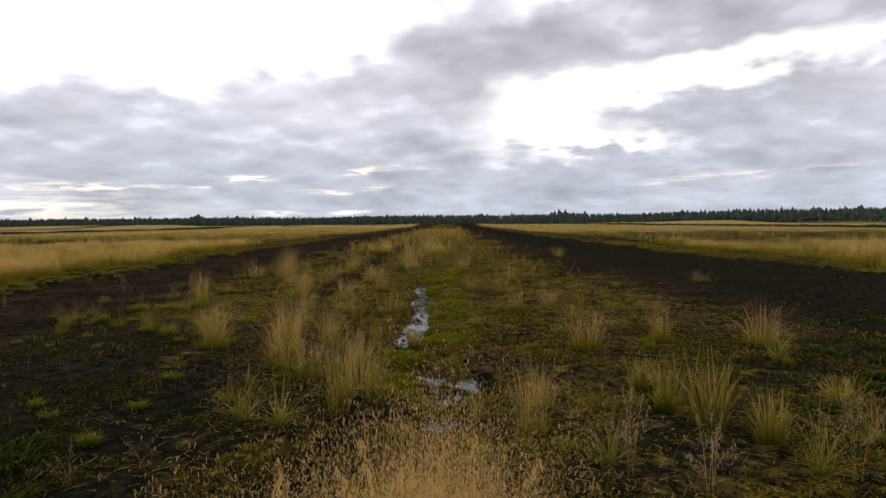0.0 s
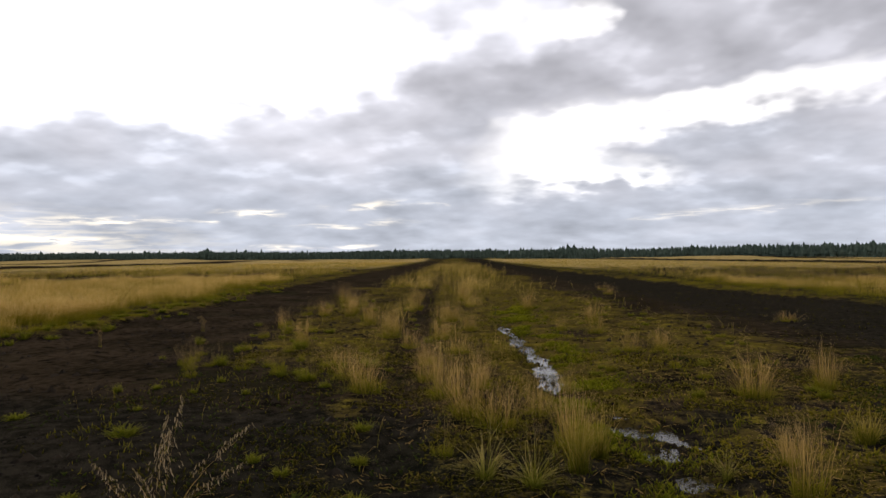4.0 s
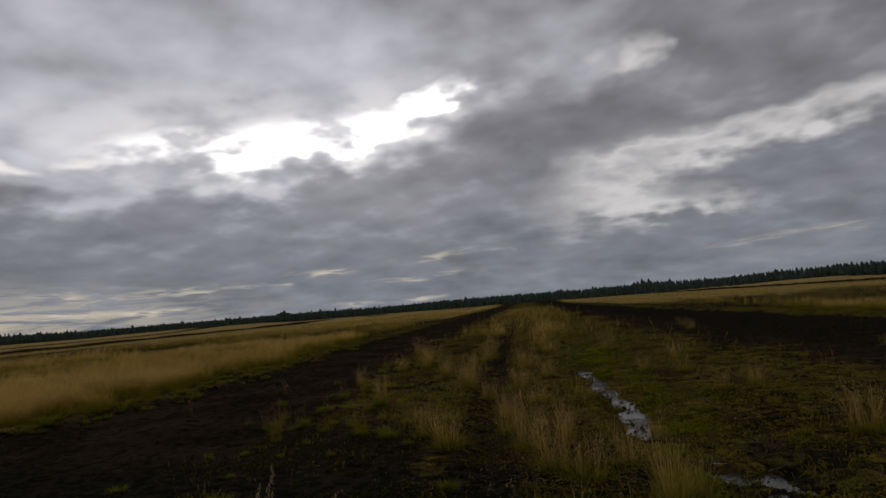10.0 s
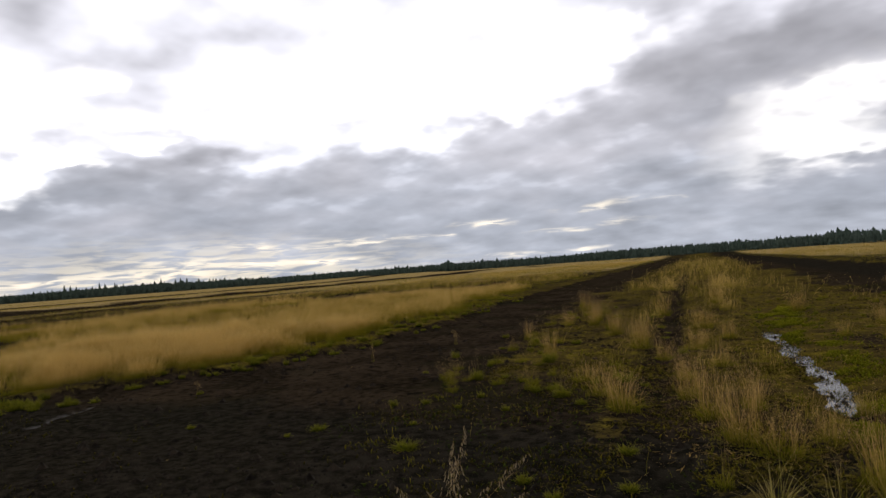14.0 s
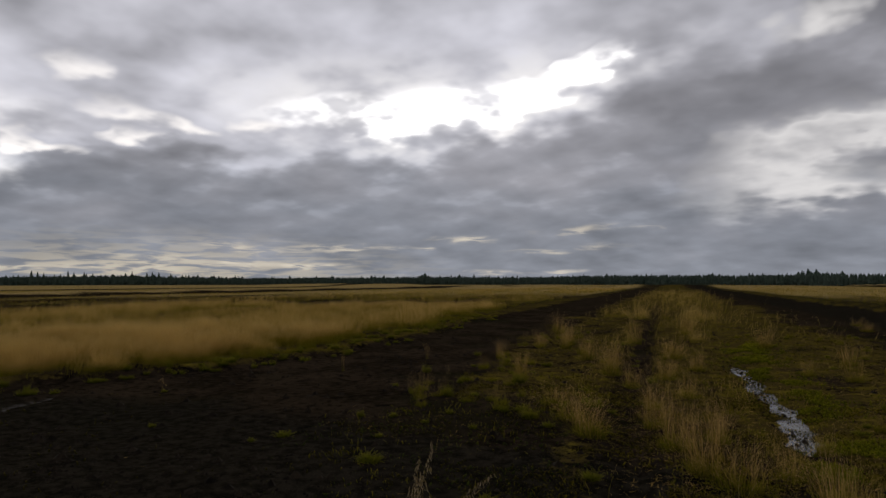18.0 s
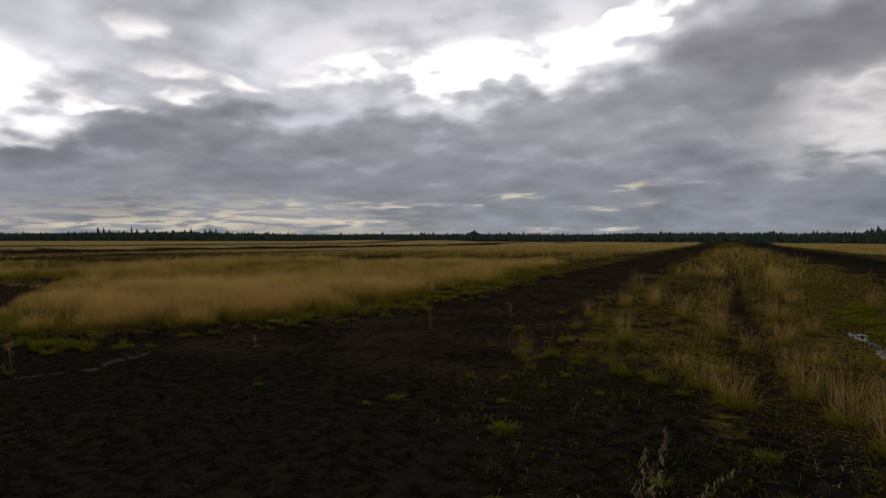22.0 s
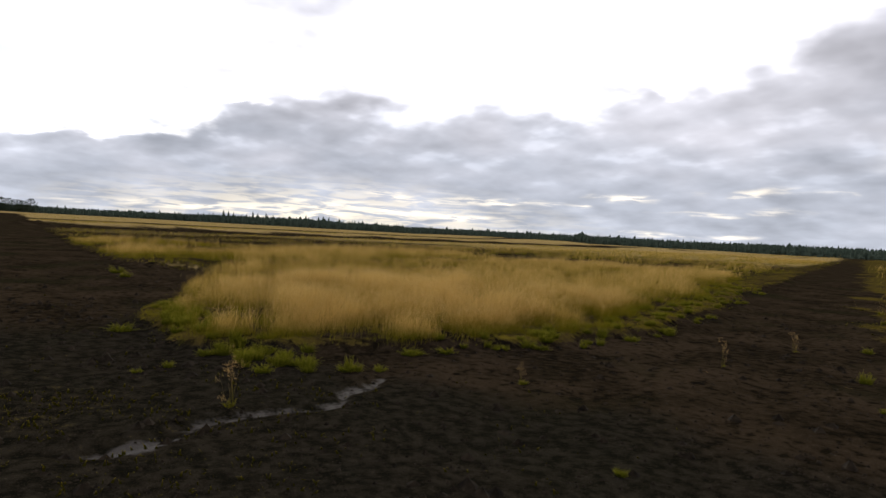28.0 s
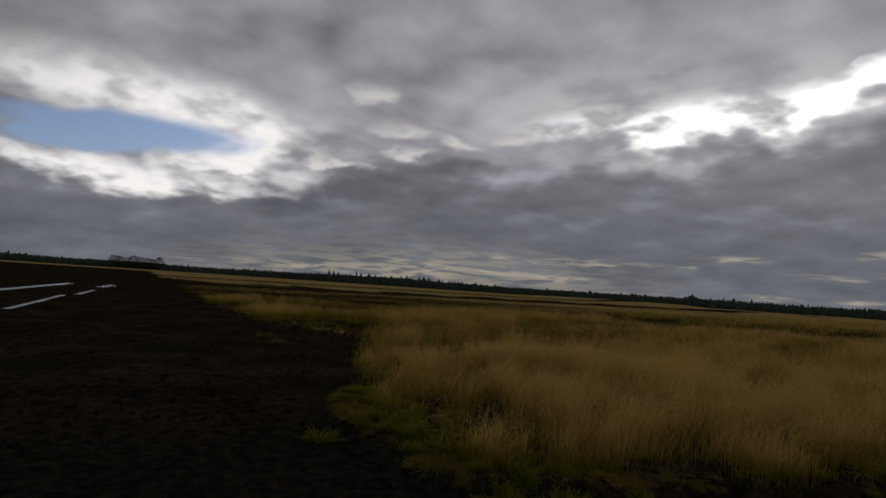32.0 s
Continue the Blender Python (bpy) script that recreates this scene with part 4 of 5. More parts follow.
def build_clods():
    """Crumbs and clods of peat on the bare lanes."""
    n = 52000
    x, y, r = scatter(n, 1.8, 26, 1.0, -55, 95, -2.5, 0.4)
    keep = (left_field(x, y) < 0.3) & (0.35 + 0.9 * step(vnoise(x, y, 1.1, 61), 0.45, 0.7) > RNG.random(n))
    x, y, r = x[keep], y[keep], r[keep]
    # flecks of peat and moss standing out of the puddles
    fu = np.concatenate([RNG.uniform(7.5, 15.8, 2600), RNG.uniform(3.8, 7.4, 2600)])
    fv = np.concatenate([RNG.normal(2.14, 0.2, 2600), RNG.normal(2.75, 0.45, 2600)])
    fx, fy = unstrip(fu, fv)
    fine = vnoise(fu * 0.45, fv, 0.16, 62, 2) > 0.5
    x, y = np.concatenate([x, fx[fine]]), np.concatenate([y, fy[fine]])
    # larger lumps thrown up along the headland
    lx, ly = RNG.uniform(-17, -6.3, 700), RNG.uniform(-0.4, 4.3, 700)
    ok = vnoise(lx, ly, 1.3, 64) + 0.03 * (-lx - 9) > 0.5
    lumps = int(ok.sum())
    x, y = np.concatenate([x, lx[ok]]), np.concatenate([y, ly[ok]])
    size = RNG.uniform(0.006, 0.024, len(x)) * (1 + RNG.uniform(0.5, 2.4, len(x)) * (RNG.random(len(x)) > 0.90))
    wet = (np.abs(strip(x, y)[1] - 2.4) < 1.2) & (strip(x, y)[0] < 16)
    size[wet] = size[wet] * 0.6
    size[-lumps:] = RNG.uniform(0.025, 0.075, lumps)
    ball = np.array([(1, 0, 0), (0.3, 0.9, 0.1), (-0.8, 0.5, 0), (-0.7, -0.6, 0.1), (0.4, -0.9, 0), (0.1, 0.05, 0.8)])
    turn = RNG.uniform(0, 6.28, len(x))
    p = ball[None] * size[:, None, None] * RNG.uniform(0.7, 1.3, (len(x), 6, 3))
    c, s = np.cos(turn)[:, None], np.sin(turn)[:, None]
    co = np.stack([x[:, None] + p[..., 0] * c - p[..., 1] * s, y[:, None] + p[..., 0] * s + p[..., 1] * c, (np.maximum(ground_z(x, y), np.where((np.abs(strip(x, y)[1] - 2.5) < 1.6) & (strip(x, y)[0] < 16), -0.07, -9)) - 0.003)[:, None] + p[..., 2]], 2).reshape(-1, 3)
    f = np.array([(i, (i + 1) % 5, 5) for i in range(5)])
    faces = (np.arange(len(x))[:, None, None] * 6 + f[None]).reshape(-1, 3)
    tagged(new("peat_clods", mesh_from("peat_clods", co, faces, M_CLOD, False)), "small dark clods and crumbs of loose peat", "clods", kind="stuff")


build_clods()


# ---- trees on the horizon ----
def spruce_arrays(h, r, rng, tiers=5, sides=7, blunt=0.8):
    """A ragged spruce: drooping whorls of branches round a thin stem."""
    co, fa = [], []
    for t in range(tiers):
        z0 = h * (0.06 + 0.86 * t / tiers)
        z1 = min(h, z0 + h * 0.34)
        rad = r * (1 - t / tiers) ** blunt * rng.uniform(0.8, 1.15) + r * 0.06
        b = len(co)
        for s in range(sides):
            a = 2 * math.pi * (s + rng.uniform(-0.3, 0.3)) / sides
            q = rad * rng.uniform(0.55, 1.2)
            co.append((q * math.cos(a), q * math.sin(a), z0 + rng.uniform(-0.04, 0.04) * h))
        co.append((0, 0, z1))
        fa += [(b + s, b + (s + 1) % sides, b + sides) for s in range(sides)]
    return np.array(co), np.array(fa)


def tree_range(az):
    """How far off the edge of the forest is."""
    return np.interp(az, [-60, -26, 2, 15, 30, 44, 60, 80, 100], [300, 310, 390, 490, 610, 740, 800, 780, 780])


def build_forest():
    rng = random.Random(5)
    kinds = [spruce_arrays(1.0, rng.uniform(0.11, 0.17), rng, 5, 6, rng.uniform(0.35, 0.7)) for _ in range(9)]
    co, fa, at = [], [], 0
    for row in range(5):
        az = -62.0
        while az < 112:
            dist = float(tree_range(az)) + row * 13 + rng.uniform(-5, 5)
            a = radians(az)
            x, y = -math.sin(a) * dist, math.cos(a) * dist
            lump = float(vnoise(np.array([x]), np.array([y]), 60, 71)[0])
            h = (7.3 + 2.6 * lump + row * 0.45) * rng.uniform(0.90, 1.05) * (float(np.interp(az, [-26, 2, 14, 40, 54, 57, 66, 70, 76], [0.74, 0.70, 0.80, 0.92, 1.0, 1.1, 1.1, 0.95, 0.85])) + 0.20 * math.exp(-(((az - 34.5) / 0.5) ** 2)) + 0.16 * math.exp(-(((az - 2.2) / 0.8) ** 2)))
            if rng.random() < 0.06:
                h *= 1.18
            c, f = kinds[rng.randrange(9)]
            w, turn = h * rng.uniform(1.4, 2.3), rng.uniform(0, 6.28)
            p = np.stack([x + w * (c[:, 0] * math.cos(turn) - c[:, 1] * math.sin(turn)), y + w * (c[:, 0] * math.sin(turn) + c[:, 1] * math.cos(turn)), c[:, 2] * h], 1)
            co.append(p), fa.append(f + at)
            at += len(p)
            az += math.degrees(rng.uniform(1.1, 2.6) / dist)
    co = np.concatenate(co)
    co[:, 2] += ground_z(co[:, 0], co[:, 1]) - 0.3
    tagged(new("forest", mesh_from("forest", co, np.concatenate(fa), M_SPRUCE, False)), "dark green spruce forest edging the far side of the bog", "forest", kind="stuff")


build_forest()


def part(name, me, parent, label=""):
    ob = new(name, me)
    ob.parent = parent
    return tagged(ob, label) if label else ob


def trunk_mesh(h, r):
    sides, rings = 8, 5
    co = [(r * (1 - 0.85 * k / (rings - 1)) * math.cos(2 * math.pi * s / sides), r * (1 - 0.85 * k / (rings - 1)) * math.sin(2 * math.pi * s / sides), h * k / (rings - 1) - 0.4)
          for k in range(rings) for s in range(sides)]
    fa = [(k * sides + s, k * sides + (s + 1) % sides, (k + 1) * sides + (s + 1) % sides, (k + 1) * sides + s) for k in range(rings - 1) for s in range(sides)]
    return mesh_from("trunk", co, fa, M_BARK)


def spruce_tree(h, r, seed):
    rng = random.Random(seed)
    ob = tagged(new("spruce_tree"), "tall narrow dark spruce rising above the forest edge", "tree", "spires above the forest")
    part("trunk", trunk_mesh(h * 0.9, h * 0.012), ob)
    c, f = spruce_arrays(h, r, rng, 11, 8)
    part("crown", mesh_from("crown", c, f, M_SPRUCE, False), ob)
    return ob


def place(az, back=-14.0):
    d = float(tree_range(az)) + back
    x, y = -math.sin(radians(az)) * d, math.cos(radians(az)) * d
    return x, y, float(ground_z(np.array([x]), np.array([y]))[0])


spires = [spruce_tree(15.5, 2.8, 3), spruce_tree(14.0, 3.2, 4), spruce_tree(15.0, 2.6, 6)]
for k, az in enumerate((53.8, 54.3, 55.2, 56.1, 57.0, 58.1, 58.9, 60.0, 60.9, 61.5, 62.2, 62.6, 63.1, 63.5, 64.2, 64.6, 65.0, 56.6, 59.4)):
    m = pose(*place(az + 1.0), 0, 0, k * 47) @ Matrix.Diagonal((1, 1, 0.80 + 0.06 * ((k * 7) % 6), 1))
    if k < 16:
        copy_thing(spires[k % 3], m)
    else:
        spires[k - 16].matrix_basis = m


def leafy_tree(h, r, seed):
    """A round-headed tree: trunk and a crown of many small leaf clumps with gaps."""
    rng = random.Random(seed)
    ob = tagged(new("broadleaf_tree"), "dark round-headed tree standing above the far forest", "tree", "round trees above the forest")
    part("trunk", trunk_mesh(h * 0.7, h * 0.02), ob)
    co, fa = [], []
    for _ in range(1100):
        a, q = rng.uniform(0, 6.28), rng.random() ** 0.5
        t = rng.random()
        rad = r * q * math.sin(math.pi * min(0.98, 0.15 + 0.8 * t)) ** 0.6
        x, y, z, s = rad * math.cos(a), rad * math.sin(a), h * (0.10 + 0.90 * t), rng.uniform(0.25, 0.6)
        b = len(co)
        co += [(x + rng.uniform(-s, s), y + rng.uniform(-s, s), z + rng.uniform(-s, s)) for _ in range(4)]
        fa += [(b, b + 1, b + 2), (b, b + 2, b + 3)]
    part("crown", mesh_from("crown", co, fa, M_LEAF, False), ob)
    return ob


first = leafy_tree(13.5, 6.6, 8)
for k, az in enumerate((77.9, 78.3, 78.8, 79.3, 79.7, 80.3, 80.7, 77.4)):
    m = pose(*place(az + 2.5), 0, 0, k * 71) @ Matrix.Diagonal((1, 1, 0.85 + 0.06 * ((k * 5) % 4), 1))
    if k < 7:
        copy_thing(first, m)
    else:
        first.matrix_basis = m


# ---- single tussocks on the strip and the lanes ----
def seed_flecks(x, y, z, size, n_each, spread, drop):
    """Small spikelets hanging round the heads of stems."""
    k = len(x)
    px = np.repeat(x, n_each) + RNG.normal(0, spread, k * n_each)
    py = np.repeat(y, n_each) + RNG.normal(0, spread, k * n_each)
    pz = np.repeat(z, n_each) - RNG.random(k * n_each) * drop
    m = len(px)
    return ribbons(px, py, pz, -size * RNG.uniform(0.3, 1.0, m), size * RNG.uniform(0.16, 0.30, m), size * RNG.uniform(0.4, 1.2, m), RNG.uniform(0, 6.28, m), 1, RNG.random(m))


def tussock(name, label, group, mat, leaves, stems, r, h, splay, fleck=0.012, heads=14, thick=0.004, foot=1.0, droop=0.25, foot_mat=None, loose=0.045):
    """One clump, unit size: a spreading green foot, dry flowering stems with airy seed heads above."""
    ob = tagged(new(name), label, "grass tussock", group)
    n = leaves
    a, q = RNG.uniform(0, 6.28, n), RNG.random(n) ** 0.6 * r * (1.25 if foot_mat else 1.0)
    tall = (RNG.triangular(0.10, 0.22, 0.46, n) if foot_mat else RNG.triangular(0.12, 0.25, 0.75, n)) * h * foot
    base = ribbons(q * np.cos(a), q * np.sin(a), np.full(n, -0.03), tall, np.full(n, thick * 1.6), RNG.uniform(0.1, 1.0, n) ** 0.8 * splay, a + RNG.normal(0, 0.9, n), 3, RNG.random(n) * 0.8, 0.9)
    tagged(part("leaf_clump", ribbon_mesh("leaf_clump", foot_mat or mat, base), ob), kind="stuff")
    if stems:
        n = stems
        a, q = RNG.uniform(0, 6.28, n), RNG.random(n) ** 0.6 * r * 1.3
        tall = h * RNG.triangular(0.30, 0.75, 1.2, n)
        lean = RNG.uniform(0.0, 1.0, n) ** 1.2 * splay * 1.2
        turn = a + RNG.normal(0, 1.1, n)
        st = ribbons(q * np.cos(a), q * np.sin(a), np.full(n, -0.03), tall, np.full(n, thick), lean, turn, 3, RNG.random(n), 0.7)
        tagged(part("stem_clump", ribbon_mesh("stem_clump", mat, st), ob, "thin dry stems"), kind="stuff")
        if heads:
            tx, ty, tz = q * np.cos(a) + np.cos(turn) * lean, q * np.sin(a) + np.sin(turn) * lean, tall - 0.25 * lean
            tagged(part("seed_spray", ribbon_mesh("seed_spray", M_SEED if mat is not M_OAT else M_OAT, seed_flecks(tx, ty, tz, fleck, heads, loose if foot == 1.0 else 0.07, h * droop)), ob, "pale feathery seed heads"), kind="stuff")
    return ob


STRAW = [tussock("straw_tussock", "golden dry grass tussock with a green foot on moss", "dry tussocks", M_TUFT, 170, n, 0.26, 1.0, sp, 0.034, 12, 0.0085, 1.0, 0.30, M_FOOT, 0.075)
         for n, sp in ((120, 0.66), (85, 0.84), (135, 0.74), (95, 0.58), (70, 0.90))]
GOLD = [tussock("golden_tussock", "dense golden grass tussock heavy with pale seed heads", "golden tussocks", M_TUFT, 140, 340, 0.26, 1.0, 0.7, 0.021, 26, 0.0034, 1.0, 0.32, None, 0.05) for _ in range(2)]
RUSH = [tussock("rush_tussock", "spiky green rush tussock with straw-coloured tips", "rush tussocks", M_RUSH, 60, 44, 0.08, 1.0, 0.60, 0.016, 3, 0.0058, 1.0, 0.2) for _ in range(2)]
TUFT = [tussock("green_tuft", "low yellow-green grass tuft on bare peat", "green tufts", M_TURF, 170, 0, 0.24, 1.0, 0.42, 0, 0, 0.018) for _ in range(2)]
SPRIG = [tussock("weed_sprig", "thin dry weed sprig with brownish seed heads", "dry sprigs", M_STEM, 60, 12, 0.14, 1.0, 0.30, 0.07, 22, 0.012, 0.45, 0.16, M_FOOT) for _ in range(2)]
STEMMED = [tussock("stemmed_tuft", "yellow-green grass tuft with thin brown dry stems", "stemmed tufts", M_STEM, 120, n, 0.30, 1.0, 0.35, 0.05, 12, 0.010, 1.0, 0.28, M_FOOT, 0.07) for n in (14, 22, 10)]
LUSH = [tussock("lush_tussock", "tall yellow-green grass tussock beside the puddle", "lush tussocks", M_LUSH, 150, 46, 0.20, 1.0, 0.40, 0.02, 6, 0.010, 1.35, 0.2) for _ in range(2)]
WEED = [tussock("leafy_weed", "low dark green leafy weed on wet peat", "leafy weeds", M_WEED, 70, 0, 0.5, 1.0, 0.35, 0, 0, 0.055) for _ in range(2)]
rest = {}      # where each pattern plant itself goes, once all copies are made


def put_all(kinds, rows):
    for k, (x, y, h, w) in enumerate(rows):
        src = kinds[k % len(kinds)]
        z = float(ground_z(np.array([x]), np.array([y]))[0])
        m = pose(x, y, z, 0, 0, (k * 83) % 360) @ Matrix.Diagonal((w, w, h, 1))
        if src in rest:
            copy_thing(src, m)
        else:
            rest[src] = m


# x, y, height, spread
put_all(STRAW, [(3.27, 8.76, 0.59, 0.34), (-2.8, 8.95, 0.34, 0.42), (-4.2, 10.68, 0.6, 0.32), (-2.42, 11.21, 0.5, 0.42), (1.28, 11.27, 0.45, 0.34), (1.76, 11.61, 0.44, 0.34),
                (-3.1, 12.17, 0.57, 0.52), (-3.29, 12.87, 0.62, 0.4), (-6.03, 13.39, 0.53, 0.26), (0.7, 13.6, 0.6, 0.4), (-4.25, 14.1, 0.72, 0.4), (0.0, 13.95, 0.4, 0.24), (-2.72, 15.43, 0.55, 0.6),
                (0.61, 15.89, 0.61, 0.46), (-6.31, 16.05, 0.65, 0.33), (-5.58, 16.2, 0.77, 0.42), (4.93, 16.53, 0.33, 0.45), (-6.4, 16.54, 0.39, 0.36), (-5.93, 17.41, 0.8, 0.38), (-4.66, 19.16, 0.95, 0.6),
                (-1.24, 19.19, 0.67, 0.46), (-7.66, 20.82, 0.95, 0.48), (-3.95, 22.79, 0.9, 0.6), (1.1, 27.3, 0.44, 0.54), (0.86, 30.25, 0.42, 0.55)])
# broader, looser clumps beside the rut and the puddle
put_all(STRAW, [(0.55, 5.94, 0.68, 0.38), (-0.12, 6.33, 0.5, 0.5), (-0.45, 6.58, 0.62, 0.44), (-0.84, 7.34, 0.7, 0.5), (-1.74, 7.37, 0.54, 0.48), (2.42, 8.2, 0.62, 0.56), (-2.27, 8.09, 0.5, 0.46),
                (4.4, 8.76, 0.52, 0.52), (2.1, 5.26, 0.68, 0.34), (4.29, 5.42, 0.4, 0.3), (2.12, 5.85, 0.36, 0.28), (-1.91, 7.61, 0.5, 0.36), (-1.3, 8.3, 0.5, 0.4), (-1.6, 9.4, 0.5, 0.4), (-1.35, 10.4, 0.46, 0.4),
                (-0.55, 7.9, 0.55, 0.36), (0.2, 6.9, 0.45, 0.34), (-2.1, 12.2, 0.5, 0.42), (-1.85, 13.6, 0.5, 0.4)])
put_all(GOLD, [(x + 0.02, y - 0.26, 1.08 * h, 0.85 * w) for x, y, h, w in ((2.12, 2.97, 0.80, 0.46), (2.02, 3.02, 0.68, 0.42), (1.94, 2.25, 0.90, 0.44), (2.08, 2.39, 0.93, 0.50), (2.23, 2.49, 0.90, 0.50), (2.30, 2.72, 0.84, 0.5), (2.00, 2.52, 0.92, 0.5), (2.16, 2.69, 0.92, 0.5), (1.88, 2.09, 0.86, 0.38), (2.08, 2.77, 0.96, 0.5), (2.02, 2.35, 0.9, 0.42), (2.12, 2.6, 0.94, 0.46), (1.98, 2.62, 0.88, 0.42), (2.2, 2.36, 0.84, 0.42))])
put_all(RUSH, [(2.6, 4.68, 0.46, 0.5), (3.73, 4.76, 0.5, 0.5), (0.35, 4.96, 0.46, 0.62), (0.01, 5.04, 0.46, 0.6), (1.66, 5.57, 0.32, 0.36), (4.36, 8.0, 0.5, 0.6)])
put_all(LUSH, [(0.63, 5.35, 0.66, 0.34), (3.29, 5.52, 0.64, 0.5), (3.05, 5.9, 0.5, 0.4), (0.78, 5.75, 0.5, 0.3), (3.6, 5.25, 0.45, 0.4), (2.9, 6.6, 0.34, 0.4), (0.4, 8.2, 0.3, 0.3), (4.37, 6.31, 0.3, 0.5)])
put_all(TUFT, [(-13.64, 4.02, 0.24, 0.5), (-11.11, 3.75, 0.16, 0.2), (-11.03, 3.4, 0.1, 0.16), (-11.35, 4.93, 0.24, 0.34), (-10.92, 5.08, 0.21, 0.3), (-11.1, 5.48, 0.25, 0.32), (-23.21, 6.67, 0.36, 0.6), (-21.9, 6.5, 0.3, 0.5),
               (-2.44, 4.0, 0.09, 0.15), (-0.69, 4.36, 0.18, 0.25), (-1.35, 4.68, 0.13, 0.18), (-1.7, 4.9, 0.13, 0.2), (2.37, 4.91, 0.16, 0.24), (-0.95, 5.13, 0.12, 0.24), (-6.42, 5.16, 0.1, 0.15), (-4.81, 5.28, 0.08, 0.14),
               (-3.15, 5.3, 0.19, 0.38), (-4.7, 5.66, 0.12, 0.3), (-1.24, 5.91, 0.14, 0.28), (-3.72, 6.13, 0.1, 0.15), (-4.22, 7.05, 0.11, 0.18), (-3.03, 7.0, 0.12, 0.16), (-2.72, 7.83, 0.26, 0.36), (-2.99, 8.2, 0.18, 0.32),
               (-4.44, 8.65, 0.34, 0.32), (-4.08, 8.85, 0.12, 0.2), (-5.64, 8.96, 0.12, 0.15), (-2.3, 8.98, 0.28, 0.4), (-4.11, 10.4, 0.36, 0.42), (-6.19, 10.66, 0.3, 0.26), (-2.22, 11.69, 0.24, 0.28), (-4.58, 12.67, 0.2, 0.36),
               (-6.88, 13.84, 0.2, 0.26), (-8.6, 6.75, 0.1, 0.16)])
put_all(WEED, [(4.96, 8.41, 0.22, 0.45), (5.46, 7.95, 0.25, 0.5), (5.65, 8.85, 0.2, 0.45), (5.06, 7.34, 0.2, 0.4), (6.16, 8.27, 0.22, 0.5), (4.66, 6.84, 0.2, 0.4), (4.78, 5.74, 0.2, 0.4), (-0.78, 3.87, 0.3, 0.3),
               (4.09, 6.11, 0.16, 0.35), (-1.02, 4.1, 0.14, 0.35), (-0.49, 3.43, 0.16, 0.4), (-1.6, 3.78, 0.12, 0.3), (4.38, 5.43, 0.18, 0.35), (2.88, 5.88, 0.16, 0.4), (3.13, 6.68, 0.14, 0.35)])
# self-sown tufts between the larger ones
small_rows, stem_rows = [], []
dice = random.Random(31)
for k in range(120):
    left = k < 70
    u, v = dice.uniform(7.5, 24) if left else dice.uniform(6, 24), dice.uniform(-3.3, 0.1) if left else dice.uniform(2.7, 6.3)
    x, y = unstrip(u, v)
    if vnoise(np.array([x]), np.array([y]), 1.6, 91)[0] < 0.42:
        continue
    if dice.random() < 0.62:
        small_rows.append((x, y, dice.uniform(0.08, 0.22), dice.uniform(0.14, 0.32)))
    else:
        stem_rows.append((x, y, dice.uniform(0.22, 0.45), dice.uniform(0.16, 0.30)))
put_all(TUFT, small_rows)
put_all(STEMMED, stem_rows)
edge_rows = []
dice = random.Random(12)
for k in range(80):
    x = dice.uniform(-15.5, -9.8)
    edge_rows.append((x, float(near_end(np.array([x]))[0]) + dice.uniform(-0.12, 0.6), dice.uniform(0.14, 0.34), dice.uniform(0.16, 0.36)))
for k in range(130):
    u = dice.uniform(7.2, 30)
    v = float(field_edge(u)) - dice.uniform(-0.25, 0.3 + min(1.6, 0.08 * (u - 6)))
    edge_rows.append((*unstrip(u, v), dice.uniform(0.10, 0.26), dice.uniform(0.2, 0.42)))
put_all(TUFT, edge_rows)
put_all(SPRIG, [(-9.38, 3.65, 0.5, 0.26), (-7.72, 10.0, 0.4, 0.14), (-8.6, 6.72, 0.24, 0.12), (-4.97, 11.48, 0.5, 0.18), (-11.8, 16.28, 0.22, 0.18), (-7.74, 12.97, 0.34, 0.2)])
put_all(STEMMED, [(-0.4, 5.45, 0.45, 0.22), (-2.7, 7.84, 0.36, 0.28), (-3.29, 8.14, 0.4, 0.24), (-3.42, 8.45, 0.45, 0.24), (-3.65, 8.6, 0.36, 0.24), (-4.47, 8.65, 0.43, 0.24), (-2.89, 8.81, 0.4, 0.36), (-5.36, 12.34, 0.6, 0.3),
                  (-4.74, 15.13, 0.75, 0.36), (-6.94, 16.46, 0.56, 0.38), (-5.56, 11.79, 0.3, 0.3), (-5.06, 12.74, 0.4, 0.34), (-6.23, 13.96, 0.5, 0.34), (-6.48, 19.44, 0.7, 0.45), (-4.91, 10.0, 0.25, 0.34),
                  (-13.45, 4.9, 0.6, 0.26), (-13.06, 5.11, 0.66, 0.3), (-12.72, 5.32, 0.66, 0.34), (-12.35, 5.53, 0.62, 0.34), (-13.8, 5.2, 0.6, 0.26), (-13.41, 5.52, 0.66, 0.3), (-12.88, 5.73, 0.66, 0.34)])


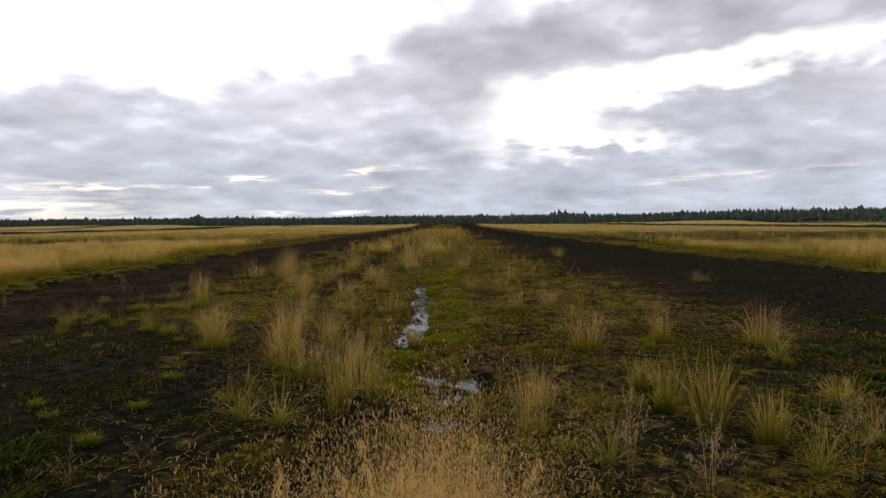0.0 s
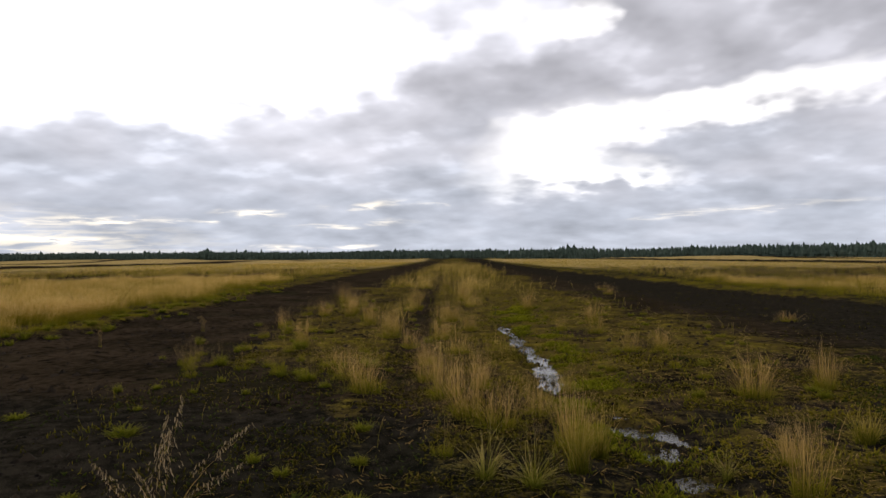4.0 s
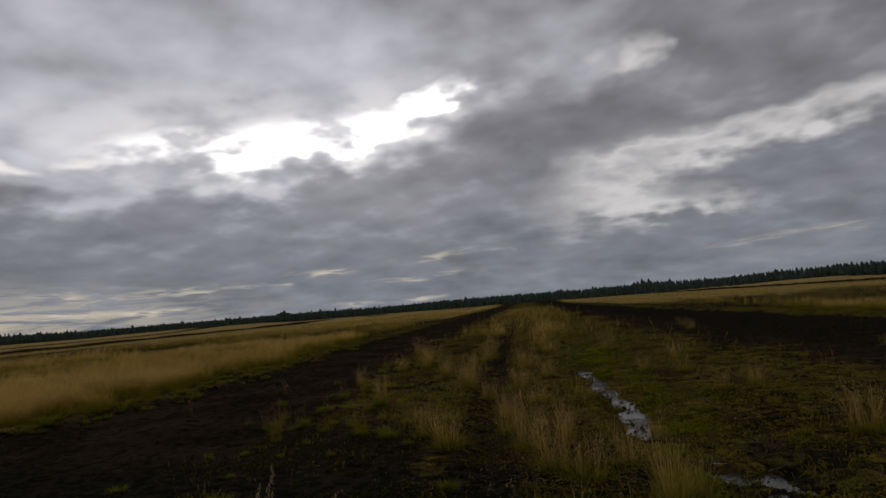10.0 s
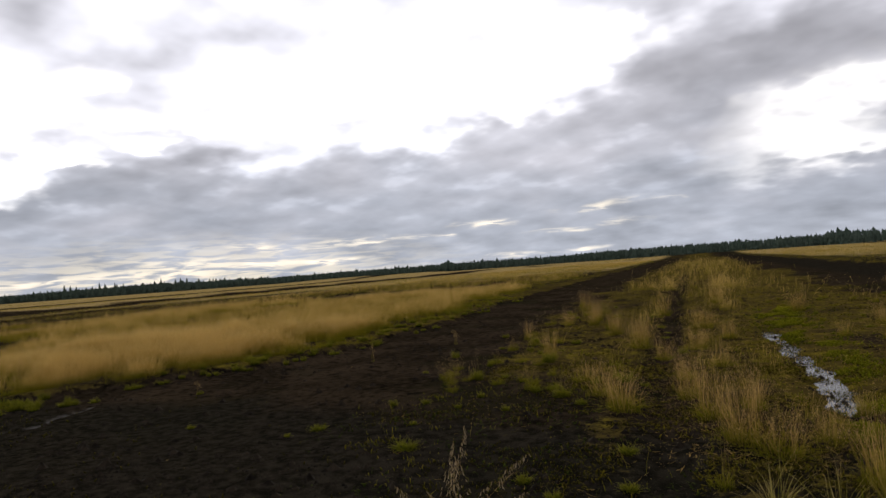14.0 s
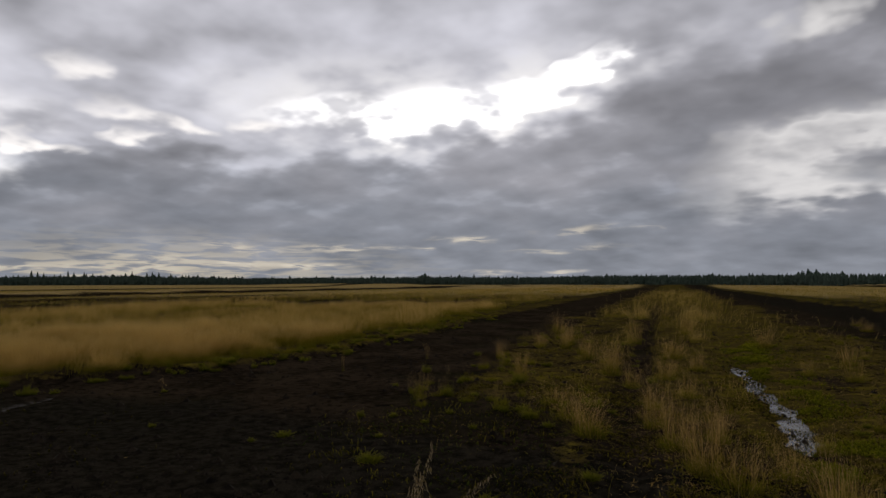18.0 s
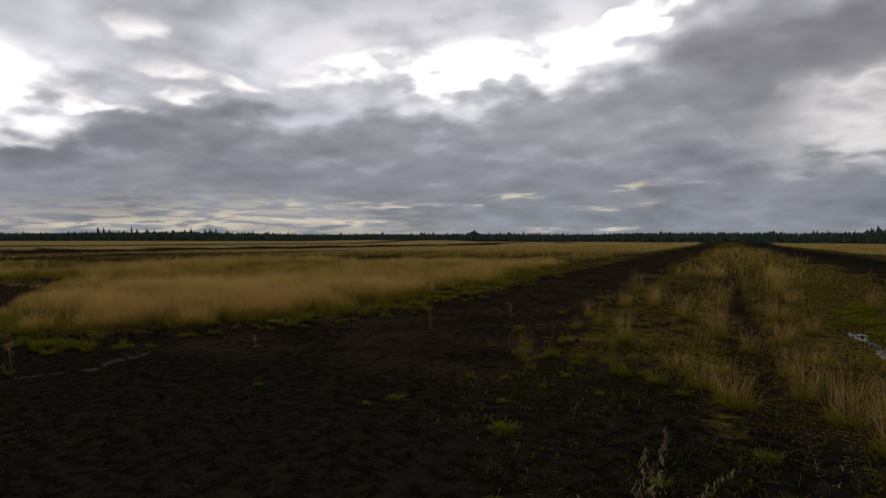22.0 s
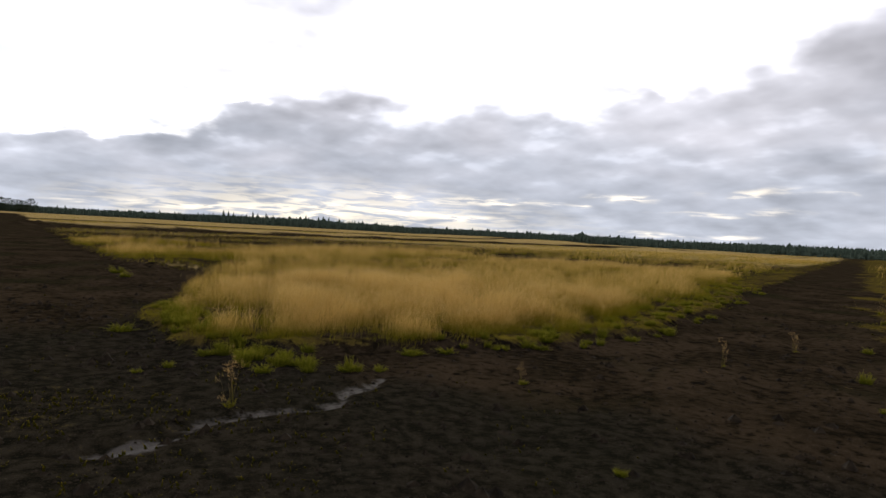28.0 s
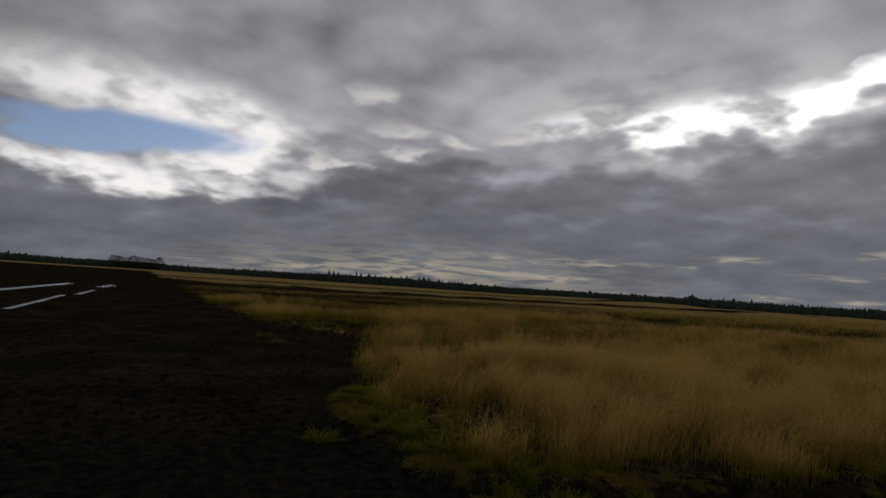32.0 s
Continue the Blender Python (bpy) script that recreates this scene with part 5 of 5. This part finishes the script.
def oat_plant(tall, lean, grain, each, mat=M_OAT, turn=None):
    """Arching dry stems with drooping spikelets."""
    ob = tagged(new("seeding_grass"), "dry grass plant with heavy drooping pale spikelets", "grass plant", "seeding grasses")
    n = len(tall)
    turn = np.arange(n) * 2.4 + RNG.uniform(-0.4, 0.4, n) if turn is None else np.array(turn)
    tall, lean = np.array(tall), np.array(lean)
    z0, o = np.full(n, -0.03), RNG.normal(0, 0.03, (2, n))
    tagged(part("stem_clump", ribbon_mesh("stem_clump", M_TUFT, ribbons(o[0], o[1], z0, tall, np.full(n, 0.0045), lean, turn, 7, np.full(n, 0.8), 1.2)), ob, "arching straw-coloured stems"), kind="stuff")
    t = np.tile(np.linspace(0.60, 1.0, each), n)
    turn, tall, lean, ox, oy = (np.repeat(v, each) for v in (turn, tall, lean, o[0], o[1]))
    off = lean * t**2.2
    x, y, z = ox + np.cos(turn) * off, oy + np.sin(turn) * off, tall * (t - 0.25 * lean / tall * t * t)
    m = len(x)
    # branchlets stand off the stem, widest low in the head, and the spikelets hang from them
    reach, side = grain * (0.2 + 2.0 * (1.0 - t) / 0.4) * RNG.uniform(0.3, 1.0, m), RNG.uniform(0, 6.28, m)
    tagged(part("branchlets", ribbon_mesh("branchlets", M_TUFT, ribbons(x, y, z, np.full(m, 0.012), np.full(m, 0.0016), reach, side, 2, np.full(m, 0.7))), ob, "hair-thin straw-coloured branchlets"), kind="stuff")
    x, y, z = x + reach * np.cos(side), y + reach * np.sin(side), z + 0.012 - 0.25 * reach
    sp = ribbons(x, y, z, -RNG.uniform(0.7, 1.4, m) * grain, np.full(m, 0.16 * grain), np.full(m, 0.4 * grain), side, 2, RNG.random(m))
    tagged(part("seed_spray", ribbon_mesh("seed_spray", mat, sp), ob, "pale drooping spikelets"), kind="stuff")
    return ob


OAT = oat_plant((0.94, 0.84, 0.78, 0.82, 0.66, 0.66, 0.56), (0.10, 0.14, 0.10, 0.46, 0.46, 0.24, 0.22), 0.036, 50, M_OAT, (-2.2, -1.2, -2.9, -2.1, -2.4, 1.0, 0.3))
LOW_OAT = oat_plant((0.80, 0.66, 0.60, 0.52, 0.72), (0.40, 0.60, 0.52, 0.66, 0.30), 0.045, 26)
FINE_OAT = oat_plant((0.98, 0.90, 0.86, 0.94, 0.80, 0.88, 0.76, 0.84), (0.25, 0.32, 0.20, 0.36, 0.42, 0.28, 0.46, 0.36), 0.020, 130, M_SEED)
for src, rows in ((OAT, [(-1.27, 3.32, 0.9, 160), (3.06, 4.2, 0.62, 15), (2.72, 4.54, 0.6, 200), (3.88, 4.72, 0.62, 330)]),
                  (LOW_OAT, [(-0.62, 3.55, 0.34, 250), (-0.3, 3.75, 0.32, 110), (-0.1, 4.1, 0.3, 20), (-0.95, 3.3, 0.42, 40)]),
                  (FINE_OAT, [(1.88, 1.86, 0.98, 95), (1.93, 1.92, 1.0, 300), (2.0, 2.0, 1.0, 60), (1.90, 2.04, 0.92, 200), (2.12, 2.1, 1.0, 140), (2.2, 2.2, 1.0, 20)])):
    for k, (x, y, h, turn) in enumerate(rows):
        m = pose(x, y, float(ground_z(np.array([x]), np.array([y]))[0]), 0, 0, turn) @ Matrix.Diagonal((h, h, h, 1))
        if k:
            copy_thing(src, m)
        else:
            rest[src] = m
for src, m in rest.items():
    src.matrix_basis = m
